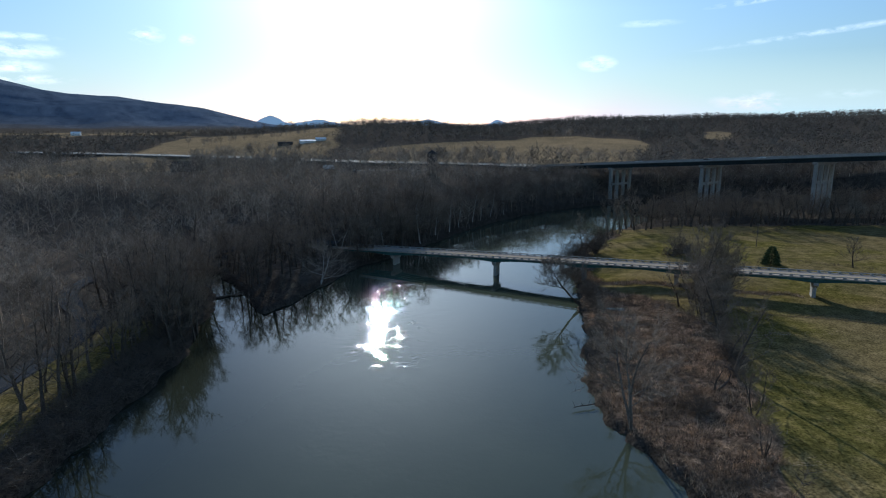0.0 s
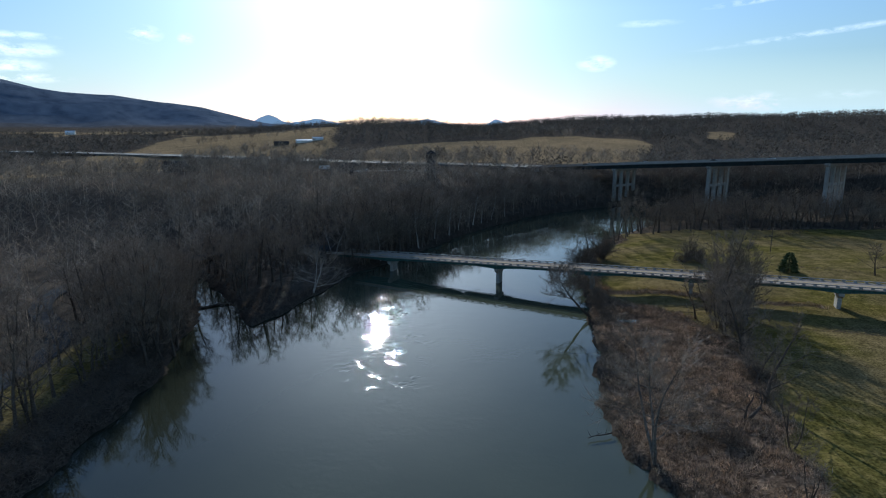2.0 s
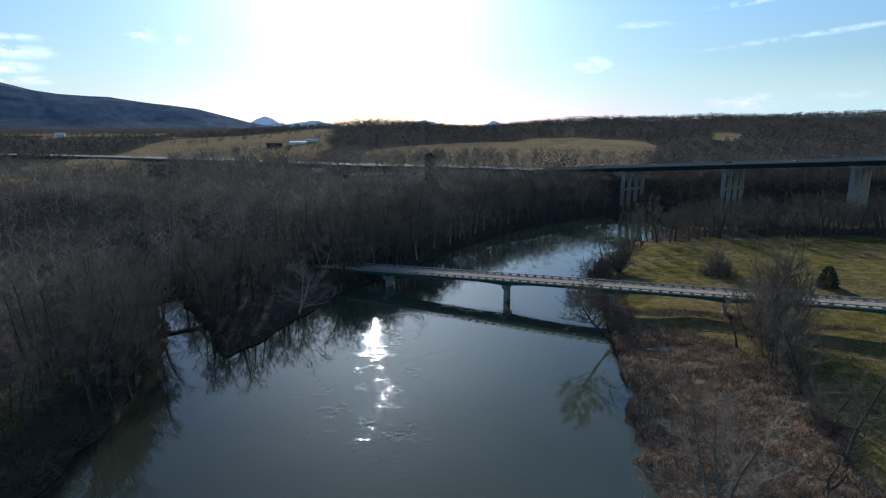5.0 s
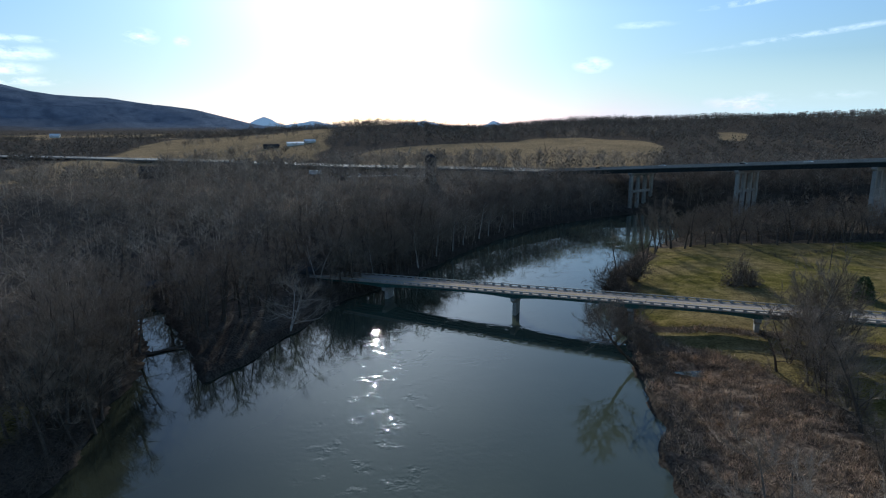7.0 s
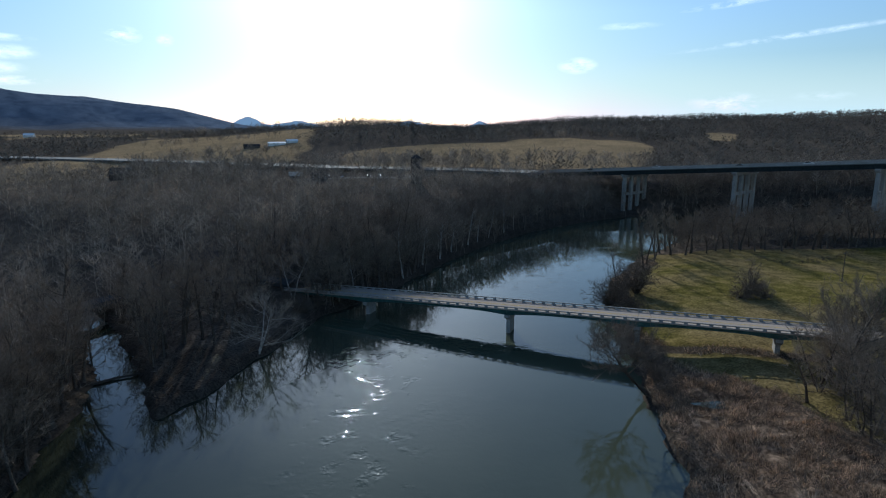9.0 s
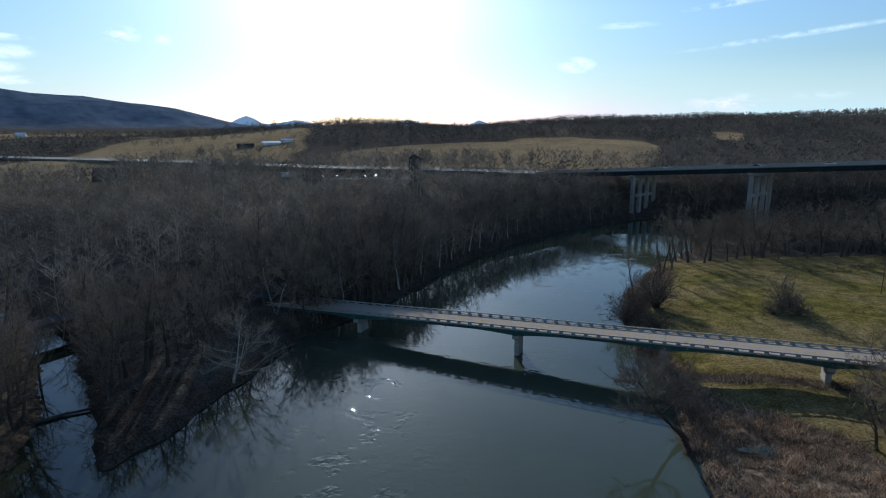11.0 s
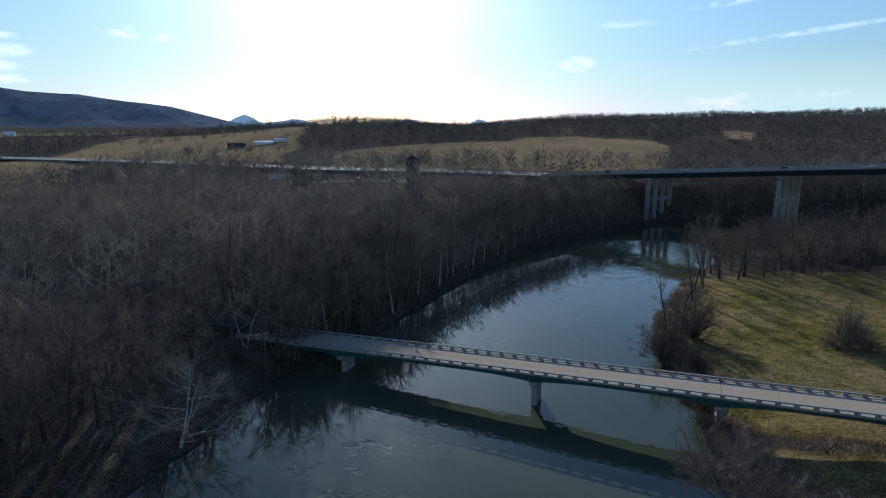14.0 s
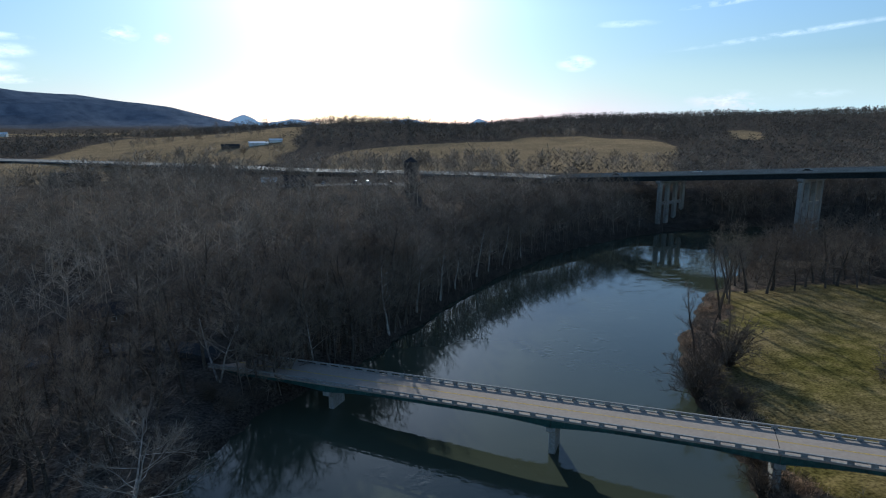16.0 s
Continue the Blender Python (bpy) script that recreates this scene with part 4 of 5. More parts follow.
def fuzz(seed, tall, limbs, twigs, wide, width, length):
    """A light bare tree: thin trunk, limbs and a rounded cloud of fine twigs, as one list of triangles."""
    rng = random.Random(seed)
    v, f = [], []
    top = Vector((rng.gauss(0, 0.04) * tall, rng.gauss(0, 0.04) * tall, tall * 0.82))
    tube(v, f, [Vector((0, 0, -0.4)), top * 0.5 + Vector((rng.gauss(0, 0.3), rng.gauss(0, 0.3), 0)), top], [tall * 0.007, tall * 0.005, tall * 0.002], 3)

    def sliver(p, d, l, w):
        a = d.cross(Vector((rng.gauss(0, 1), rng.gauss(0, 1), rng.gauss(0, 1)))).normalized() * w
        i = len(v)
        v.extend((p - a, p + a, p + d * l))
        f.append((i, i + 1, i + 2))

    for i in range(limbs):
        u = 0.3 + 0.65 * (i + rng.random()) / limbs
        p, a = top * u, i * 2.4 + rng.uniform(-0.6, 0.6)
        d = Vector((math.cos(a) * wide, math.sin(a) * wide, rng.uniform(0.45, 1.0))).normalized()
        l = tall * (0.50 - 0.30 * u) * rng.uniform(0.8, 1.2)
        sliver(p, d, l, 0.06)
        for _ in range(twigs):
            q = p + d * l * rng.uniform(0.2, 1.0)
            e = (d * 0.7 + Vector((rng.gauss(0, 0.6), rng.gauss(0, 0.6), rng.gauss(0.3, 0.45)))).normalized()
            sliver(q, e, length * rng.uniform(0.5, 1.3), width)
    return v, f


rng = random.Random(11)
WOOD_LABEL = "bare grey-brown deciduous tree in the riverside woods"
protos = []
for i in range(7):
    tall = (15, 13, 17, 12, 14, 18, 13)[i]
    shape = grow(100 + i, tall, 13, 5, 8, spread=(0.7, 0.9, 0.65, 1.0, 0.8, 0.6, 0.9)[i], low=0.3, twig=1.6, thick=0.036)
    protos.append(tree("bare_tree", WOOD_LABEL, shape, BARK, TWIG, (-80 - i, 300), group="riverside woods"))
x, y = spread_points(3600, -150, 40, 60, 330, lambda x, y: left_woods(x, y) * sm(line_distance(x, y, BANK_L), 75, 45) * (1 - 0.9 * (y < 158) * (x > -84)), 5, 4.6)
ex, ey = spread_points(210, -80, -61, 45, 172, lambda x, y: dry(x, y) * (np.where(y < 150, 0.55 * (x < -72), 0.7)) * (line_distance(x, y, BANK_L) < 17), 55, 3.4)
x, y = np.concatenate([x, ex]), np.concatenate([y, ey])
wx, wy = spread_points(500, -48, 22, 236, 318, lambda x, y: left_woods(x, y) * (line_distance(x, y, BANK_L) < 22), 56, 4.2)
x, y = np.concatenate([x, wx]), np.concatenate([y, wy])
inlet = np.array([(-71.5, 157), (-73, 165), (-74, 171), (-75, 177), (-79, 185), (-82, 192), (-87, 199), (-76, 160), (-80, 166), (-87, 174), (-93, 182), (-69.5, 150), (-73, 152), (-79, 158), (-102, 207), (-99, 190), (-68, 144), (-71, 147), (-73, 161), (-79, 172),
                  (-74, 208), (-78, 213), (-69, 201), (-84, 223), (-66, 195), (-64, 192), (-97, 221), (-94, 228), (-103, 227), (-90, 230), (-87, 226), (-107, 230), (-99, 216), (-93, 209), (-84, 203), (-99, 148), (-103, 152), (-106, 157), (-101, 143), (-97, 138), (-99, 131), (-104, 146), (-110, 158), (-88, 158), (-91, 163),
                  (-99, 168), (-105, 173), (-98, 175), (-90, 169), (-113, 178), (-85, 153), (-97, 121), (-99, 110), (-84.5, 147),
                  (-65.5, 143), (-66, 149), (-67.5, 154), (-65.8, 136), (-70, 164), (-72.5, 172), (-68, 139), (-70, 158),
                  (-69, 152), (-70.5, 155.5), (-72, 159.5), (-73, 163.5), (-74.5, 168), (-71, 150.5), (-74, 156), (-76, 174), (-77.5, 180)])
x, y = np.concatenate([x, inlet[:, 0]]), np.concatenate([y, inlet[:, 1]])
near = np.argsort(np.hypot((x + 2), (y - 165) * 0.8))[:300]


def waterside(x, y):
    """Trees grow taller within reach of the water."""
    d = float(line_distance(np.array([x]), np.array([y]), BANK_L)[0])
    return 1.0 if y < 138 and x < -60 else 1.32 if d < 8 else 1.15 if d < 14 else 1.0


plant(protos, list(zip(x[near], y[near])), rng, 0.7, 1.15, waterside)
rest = np.setdiff1d(np.arange(len(x)), near)
light = [fuzz(200 + i, 13, 11, 20, (1.0, 0.8, 1.2, 0.9, 1.1)[i], 0.028, 1.7) for i in range(5)]
x2, y2 = spread_points(10000, -420, 420, 40, 500, lambda x, y: left_woods(x, y) * (1 - sm(line_distance(x, y, BANK_L), 45, 40) * (y < 330) * (x < 40)) * (np.abs(x) < 40 + 0.8 * y), 6, 5.6)
x2, y2 = np.concatenate([x[rest], x2]), np.concatenate([y[rest], y2])
scatter("woods", light, x2, y2, TWIG_FAR, rng, 0.6, 1.45, "dense bare winter woods on the river's far slope", "woods")
tx, ty = spread_points(9000, -40, 330, 234, 475, lambda x, y: dry(x, y) * ~highway_gap(x, y) * (line_distance(x, y, BANK_L) < line_distance(x, y, BANK_R)) * sm(line_distance(x, y, BANK_L), 24, 12) * ~pier_clearing(x, y), 57, 3.0)
scatter("woods", light, tx, ty, SHORE_TWIG, rng, 0.95, 1.55, "tall bare trees crowding the wooded shore", "woods", lean=4)


def far_woods(x, y):
    r, az = np.hypot(x, y - 60), np.degrees(np.arctan2(x, y - 60))
    az = az + 2.6 * rough(x, y, 55, 3)
    k = (r > 440) & (y > 440) & ~highway_gap(x, y) & (np.abs(az) < 44)
    patchy = sm(r - np.interp(az, [-11, -6, 3, 8], [640, 640, 660, 790]), 0, 40) * (az > -11) + (az <= -11) * sm(rough(x, y, 110, 4), -0.7, -0.2) + (az > 8) * (r < 760)
    return k * np.clip(patchy, 0.05, 1) * (1 - field_mask(x, y)) * (1 - grit_mask(x, y))


tiny = [fuzz(300 + i, 11, 5, 5, (1.4, 1.0, 1.6, 1.2)[i], 0.42, 1.7) for i in range(4)]
g = np.random.default_rng(8)
az, r = np.radians(g.uniform(-42, 42, 23000)), np.sqrt(g.uniform(440**2, 1500**2, 23000)) * g.choice([1.0, 1.0, 1.0, 1.5], 23000)
x3, y3 = r * np.sin(az), 60 + r * np.cos(az)
ok = g.uniform(0, 1, len(x3)) < far_woods(x3, y3) * np.where(r > 1150, 0.45, 0.85)
scatter("far_woods", tiny, x3[ok], y3[ok], FAR_WOOD, rng, 0.7, 1.3, "leafless woods on distant hills", "woods", sink=2.6)
# hedgerow trees along the field edges
hx, hy = [], []
for a0, a1, r0, n in ((-9, 21, 478, 70), (-7, 21, 500, 60), (2, 20, 790, 70), (-24, -11, 600, 46), (-25, -12, 760, 40), (-24, -13, 985, 50), (-26, 2, 452, 60), (-10, 6, 466, 40)):
    for _ in range(n):
        a, rr = radians(g.uniform(a0, a1)), r0 + g.normal(0, 5)
        hx.append(rr * math.sin(a)), hy.append(60 + rr * math.cos(a))
hedge = [fuzz(320 + i, 14, 10, 13, 0.9, 0.12, 2.0) for i in range(4)]
scatter("hedgerow", hedge, np.array(hx), np.array(hy), TWIG_FAR, rng, 0.6, 1.25, "bare hedgerow trees along tan fields", "hedgerow")


# ---- the right bank: trees, brush, meadow ----
g = np.random.default_rng(21)
rng = random.Random(5)
tree("bare_tree", "tall bare tree with pale upper limbs on the brushy bank", grow(401, 22, 22, 9, 22, spread=1.0, low=0.2, twig=1.5, thick=0.030, stems=3), GREY_BARK, TWIG_FAR, (34.5, 100.5), 40)
tall_tree = tree("bare_tree", "tall bare tree standing at the lawn's edge", grow(402, 26, 24, 7, 22, spread=1.0, low=0.15, twig=1.6, thick=0.026), GREY_BARK, SHORE_TWIG, (77, 169.5), 10)
for x, y, turn, k in ((81, 175, 220, 0.72), (85, 180, 170, 0.6), (78.5, 173, 95, 0.8), (75, 162, 300, 0.66), (82.5, 168, 140, 0.7), (73, 155, 30, 0.55)):
    copy_thing(tall_tree, pose(x, y, ground_z(x, y) - 0.1, 0, 0, turn) @ Matrix.Diagonal((k, k, k, 1)))
tree("leaning_tree", "bare tree leaning out over the river", grow(403, 21, 22, 9, 34, spread=1.1, low=0.4, twig=1.5, lean=-1.4, thick=0.036), BARK, SHORE_TWIG, (42.6, 177), 0)


def bush(seed, tall, wide, stems, twigs):
    """A bare round bush: many stems from one root, each with fine twigs; stems and twigs as two meshes."""
    rng = random.Random(seed)
    tv, tf, cv, cf = [], [], [], []
    for i in range(stems):
        a, e = i * 2.4 + rng.uniform(-0.4, 0.4), math.asin(rng.uniform(0.1, 1.0))
        k = rng.uniform(0.65, 1.05)
        tip = Vector((math.cos(a) * math.cos(e) * wide, math.sin(a) * math.cos(e) * wide, math.sin(e) * tall)) * k
        root = Vector((math.cos(a) * 0.5, math.sin(a) * 0.5, -0.2)) * rng.random()
        path = [root]
        for s in range(1, 6):
            u = s / 5
            path.append(root.lerp(tip, u) + Vector((rng.gauss(0, 0.2), rng.gauss(0, 0.2), math.sin(u * 3.14) * 0.09 * tall + rng.gauss(0, 0.15))))
        tube(tv, tf, path, [0.11, 0.085, 0.065, 0.05, 0.03, 0.012], 4)
        for _ in range(max(3, twigs // 6)):
            u = rng.uniform(0.9, 4.9)
            s = int(u)
            p = path[s].lerp(path[s + 1], u - s)
            side = ((path[s + 1] - path[s]).normalized() * 0.5 + Vector((rng.gauss(0, 0.7), rng.gauss(0, 0.7), rng.gauss(0.15, 0.5)))).normalized()
            q = p + side * tall * rng.uniform(0.12, 0.24)
            q.z = max(q.z, 0.3)
            m = p.lerp(q, 0.5) + Vector((rng.gauss(0, 0.12), rng.gauss(0, 0.12), 0.12))
            tube(cv, cf, [p, m, q], [0.045, 0.03, 0.012], 3)
            for _ in range(11):
                o = m.lerp(q, rng.uniform(-0.8, 1.0))
                d = (side * 0.5 + Vector((rng.gauss(0, 0.7), rng.gauss(0, 0.7), rng.gauss(0.15, 0.6)))).normalized()
                b = d.cross(Vector((rng.gauss(0, 1), rng.gauss(0, 1), rng.gauss(0, 1)))).normalized() * 0.022
                n = len(cv)
                cv.extend((o - b, o + b, o + d * rng.uniform(0.5, 1.4)))
                cf.append((n, n + 1, n + 2))
    return (tv, tf), (cv, cf)


def crooked_tree(seed, tall):
    """A dead, twisted tree with few broken limbs."""
    rng = random.Random(seed)
    tv, tf, cv, cf = [], [], [], []

    def limb(p, d, length, r, depth):
        path, radii = [p.copy()], [r]
        for s in range(6):
            d = (d + Vector((rng.gauss(0, 0.42), rng.gauss(0, 0.42), rng.gauss(0.03, 0.34)))).normalized()
            p = p + d * length / 6
            path.append(p.copy()), radii.append(r * (1 - 0.13 * (s + 1)))
            if depth and s > 0 and rng.random() < 0.75:
                e = (d + Vector((rng.gauss(0, 0.8), rng.gauss(0, 0.8), rng.gauss(0.1, 0.6)))).normalized()
                limb(p, e, length * rng.uniform(0.35, 0.65), radii[-1] * 0.6, depth - 1)
        tube(*((tv, tf) if depth > 1 else (cv, cf)), path, radii, 6 if depth > 1 else 4)

    limb(Vector((0, 0, -0.3)), Vector((0.35, 0.1, 1)).normalized(), tall, 0.34, 3)
    limb(Vector((0.1, 0.2, -0.3)), Vector((-0.5, 0.3, 0.8)).normalized(), tall * 0.8, 0.26, 3)
    return (tv, tf), (cv, cf)


DEAD_WOOD = material("dead_wood", (0.085, 0.072, 0.062), 0.9, grain=0.2, coarse=2, dark=0.6)
tree("dead_tree", "dark crooked dead tree standing in the brush", crooked_tree(31, 7.5), DEAD_WOOD, DEAD_WOOD, (54.4, 110.5), 0)
tree("dead_tree", "low crooked dead tree leaning at the lawn's edge", crooked_tree(35, 5.5), DEAD_WOOD, DEAD_WOOD, (61, 117), 70)
tree("brush_bush", "dense dark bush in the dry canes", bush(450, 3.2, 4.2, 44, 20), BARK, SHRUB, (48.5, 104))
tree("brush_bush", "dense dark bush at the lawn's edge", bush(451, 3.6, 4.0, 40, 20), BARK, SHRUB, (66, 128))
EDGE = "bare tree at the edge of the lawn"
edge = [tree("bare_tree", EDGE, grow(410 + i, (13, 11, 15, 9)[i], 13, 6, 12, spread=1.0, low=0.12, twig=1.4, stems=(2, 2, 1, 3)[i], thick=0.036), BARK, TWIG, (70, 150), group="lawn edge trees") for i in range(4)]
plant(edge, [(72, 160), (81, 163), (69, 141), (78, 176), (84, 172), (66, 132), (61, 117), (57, 101), (87, 181), (73, 150), (69, 167), (52, 88), (75, 173), (71, 155), (64, 126), (83, 177), (80, 170), (72, 146), (77, 163), (74, 171), (82, 168), (79, 174), (70, 152), (76, 158)], rng, 0.7, 1.2)
BANKSIDE = "round multi-stemmed bare tree hanging over the bank"
bank = [tree("bank_tree", BANKSIDE, bush(420 + i, 12.5, 8.2, 64, 48), BARK, SHRUB, (55, 236), group="bankside trees") for i in range(2)]
plant(bank, [(52.5, 236), (65, 247.5)], rng, 0.9, 1.1)
for x, y, k in ((47.5, 204, 0.42), (50.5, 211, 0.4), (48, 190, 0.4), (46, 182, 0.45), (58, 243, 0.6), (57, 228, 0.5), (-38, 231, 0.4), (-43, 233, 0.42), (-35, 236, 0.35), (-33, 242, 0.4)):
    copy_thing(bank[1], pose(x, y, ground_z(x, y) - 0.1, 0, 0, 37 * k * x) @ Matrix.Diagonal((k, k, k, 1)))
slim = [tree("slender_tree", "slender bare tree on the river bank", grow(430 + i, 15, 12, 4, 9, spread=0.4, low=0.35, twig=1.2, thick=0.028), BARK, TWIG, (60, 250), group="slender bank trees") for i in range(2)]
plant(slim, [(61, 255), (97, 309), (93, 303), (101, 313), (88, 292), (105, 318), (72, 269), (79, 279), (83, 287), (91, 298), (109, 322)], rng, 0.95, 1.5)
tree("field_bush", "large bare bush in the middle of the lawn", bush(440, 12, 5.2, 46, 40), BARK, TWIG, (96, 237))
tree("field_bush", "wide bare bush in the middle of the lawn", bush(443, 6.5, 4.6, 30, 34), BARK, TWIG, (92.5, 234.5))
tree("field_bush", "wide bare bush in the middle of the lawn", bush(444, 6.0, 4.4, 30, 34), BARK, TWIG, (98.5, 234))
tree("field_bush", "small bare bush on the lawn", bush(441, 5, 3.2, 30, 30), BARK, SHRUB, (101, 241))
tree("yard_tree", "small round bare tree standing alone on the lawn", grow(442, 11, 18, 6, 12, spread=0.85, low=0.25, twig=1.1), BARK, TWIG, (151.8, 213.6))
belt = [tree("belt_tree", "bare tree in the belt along the river bend", grow(450 + i, (15, 13, 16, 12)[i], 12, 5, 10, spread=0.8, low=0.3, twig=1.5, thick=0.05), BARK, TWIG, (140, 320), group="river bend trees") for i in range(4)]
bx, by = spread_points(2400, 96, 330, 294, 348, lambda x, y: dry(x, y) * (lawn_mask(x, y) < 0.4) * (height(x, y) > 0.3) * np.where(y < 314, 0.4, 0.9), 31, 4.6)
order = np.argsort(by - 0.15 * bx)
bx, by = bx[order], by[order]
front = [(99, 303), (104, 300), (108, 304), (113, 300.5), (118, 303), (123, 301), (129, 304), (134, 302), (140, 305), (146, 303), (153, 306), (160, 304), (168, 307), (177, 306)]
plant(belt, front + list(zip(bx, by))[:136], rng, 0.7, 1.25)
bend_light = [fuzz(230 + i, 13, 11, 20, (1.3, 1.0, 1.5)[i], 0.03, 1.8) for i in range(3)]
ux, uy = spread_points(5000, 96, 430, 320, 424, lambda x, y: dry(x, y) * ~highway_gap(x, y) * (height(x, y) > 0.3) * (x < 40 + 0.85 * y) * 0.8, 32, 5.4)
ux, uy = np.concatenate([bx[136:], ux]), np.concatenate([by[136:], uy])
scatter("woods", bend_light, ux, uy, SHRUB, rng, 0.45, 1.3, "bare woods on the inside of the river bend", "woods")


def cedar(at, tall):
    """An evergreen cedar: a short trunk and a cone of drooping sprays."""
    rng = random.Random(3)
    ob = new("cedar_tree")
    tv, tf, cv, cf = [], [], [], []
    tube(tv, tf, [Vector((0, 0, -0.3)), Vector((0, 0, tall * 0.5)), Vector((0, 0, tall * 0.95))], [0.22, 0.14, 0.03], 6)
    for _ in range(3600):
        u = rng.random() ** 0.65
        z = 0.15 + (tall - 0.15) * (1 - u)
        reach = tall * 0.43 * (u ** 0.55) * (0.9 + 0.14 * math.sin(z * 5.0 + rng.random())) * rng.uniform(0.2, 1.25) ** 0.5
        a = rng.uniform(0, 6.283)
        p = Vector((math.cos(a) * reach, math.sin(a) * reach, z))
        d = Vector((math.cos(a), math.sin(a), rng.uniform(-0.2, 0.7))).normalized()
        s = d.cross(Vector((rng.gauss(0, 1), rng.gauss(0, 1), rng.gauss(0, 1)))).normalized() * 0.16
        i = len(cv)
        cv.extend((p - s, p + s, p + d * rng.uniform(0.35, 0.8)))
        cf.append((i, i + 1, i + 2))
    mesh_object("trunk", tv, tf, BARK, ob)
    mesh_object("crown", cv, cf, NEEDLE, ob, "dense dark green foliage")
    ob.matrix_world = pose(at[0], at[1], ground_z(*at) - 0.05)
    return tagged(ob, "dark green cone-shaped cedar standing on the lawn", "tree")


cedar((124.5, 219.5), 7.2)


def utility_pole(at, tall):
    ob = new("utility_pole")
    part("post", cyl(bmesh.new(), 0.17, 0.11, (0, 0, -0.5), (0, 0, tall), 10), WOOD_GREY, ob)
    part("cross_arm", box(bmesh.new(), -1.2, 1.2, -0.06, 0.06, tall - 0.8, tall - 0.66), WOOD_GREY, ob)
    for s in (-1.05, 0, 1.05):
        part("insulator", cyl(bmesh.new(), 0.05, 0.04, (s, 0, tall - 0.66), (s, 0, tall - 0.45), 8), CONCRETE, ob)
    ob.matrix_world = pose(at[0], at[1], ground_z(*at), 0, 0, 35)
    return tagged(ob, "weathered wooden utility pole standing in the meadow", "pole")


utility_pole((136, 252.5), 10.5)


def tuft(seed, n, tall, wide, width):
    """A clump of dry stems."""
    rng = random.Random(seed)
    v, f = [], []
    for _ in range(n):
        p = Vector((rng.gauss(0, wide), rng.gauss(0, wide), -0.05))
        d = Vector((rng.gauss(0, 0.5), rng.gauss(0, 0.5), 1)).normalized()
        s = d.cross(Vector((rng.gauss(0, 1), rng.gauss(0, 1), 0.1))).normalized() * width
        i = len(v)
        v.extend((p - s, p + s, p + d * tall * rng.uniform(0.4, 1.2)))
        f.append((i, i + 1, i + 2))
    return v, f


tufts = [tuft(500 + i, 14, 1.0, 0.5, 0.042) for i in range(6)]
tx, ty = spread_points(240000, 24, 110, 20, 300, lambda x, y: (dry(x, y)) * brush_mask(x, y) * sm(rough(x, y, 3.2, 2) + 0.5 * rough(x, y, 1.1, 4), -0.5, 0.5), 41, 0.6)
scatter("dry_brush", tufts, tx[:10000], ty[:10000], BRUSH, rng, 0.5, 1.4, "tangled brown canes and dry weeds", "brush", lean=22)
shrubs = [fuzz(520 + i, (3.4, 4.4, 2.8, 3.8)[i], 7, 9, 1.5, 0.02, 1.1) for i in range(4)]
wx, wy = spread_points(2600, 96, 330, 298, 338, lambda x, y: dry(x, y) * (height(x, y) > 0.3) * (lawn_mask(x, y) < 0.3) * 0.8, 47, 3.0)
scatter("thicket", shrubs, wx, wy, SHRUB, rng, 0.5, 1.3, "dense leafless undergrowth along the river bend", "thicket", lean=8)
sx, sy = spread_points(9000, 24, 110, 20, 320, lambda x, y: dry(x, y) * brush_mask(x, y) * sm(line_distance(x, y, BANK_R), 0.2, 1.5) * np.maximum(sm(rough(x, y, 8, 6), 0.0, 0.5), 0.10 + 0.9 * sm(line_distance(x, y, BANK_R), 3.5, 1.5)), 42, 1.25)
scatter("thicket", shrubs, sx, sy, SHRUB, rng, 0.5, 1.25, "grey-brown leafless thicket on the bank", "thicket", lean=10)
lx, ly = spread_points(22000, -120, 300, 40, 470, lambda x, y: dry(x, y) * (line_distance(x, y, BANK_L) < np.where(y < 240, 9, 7)) * ~(pier_clearing(x, y) & (x > 112)), 43, 1.5)
scatter("thicket", shrubs, lx, ly, SHRUB, rng, 0.5, 1.3, "dark leafless thicket along the wooded shore", "thicket", lean=12)
ox, oy = spread_points(9000, -60, 330, 225, 520, lambda x, y: left_woods(x, y) * sm(line_distance(x, y, BANK_L), 60, 25) * (y + 0.25 * x > 225), 49, 2.9)
scatter("thicket", shrubs, ox, oy, SHORE_TWIG, rng, 0.9, 2.0, "leafless undergrowth on the wooded slope", "thicket", lean=8)
ux, uy = spread_points(2600, 92, 330, 300, 500, lambda x, y: dry(x, y) * highway_gap(x, y) * (height(x, y) < 19) * (line_distance(x, y, BANK_L) < line_distance(x, y, BANK_R)) * ~((x > 112) & (x < 146) & (y > 416) & (y < 440)), 50, 2.4)
scatter("thicket", shrubs, ux, uy, SHRUB, rng, 1.0, 1.9, "dark scrub on the slope beneath the viaduct", "thicket", lean=8)
vx, vy = spread_points(6000, -84, -58, 40, 176, lambda x, y: dry(x, y) * (line_distance(x, y, BANK_L) < 9.5) * 1.0, 48, 1.05)
scatter("thicket", shrubs, vx, vy, SHRUB, rng, 0.5, 1.15, "dark tangled thicket on the steep bank below the road", "thicket", lean=14)
blades = [tuft(540 + i, 14, 0.22, 0.5, 0.03) for i in range(4)]
ax, ay = spread_points(16000, 50, 130, 60, 190, lambda x, y: lawn_mask(x, y) * sm(rough(x, y, 5, 8), -0.4, 0.6), 44, 0.9)
GRASS = material("meadow_grass", (0.15, 0.135, 0.05), 0.9, island=0.45)
scatter("meadow_grass", blades, ax[:7000], ay[:7000], GRASS, rng, 0.6, 1.5, "short yellow-green tussocks of meadow grass", "grass", lean=10)
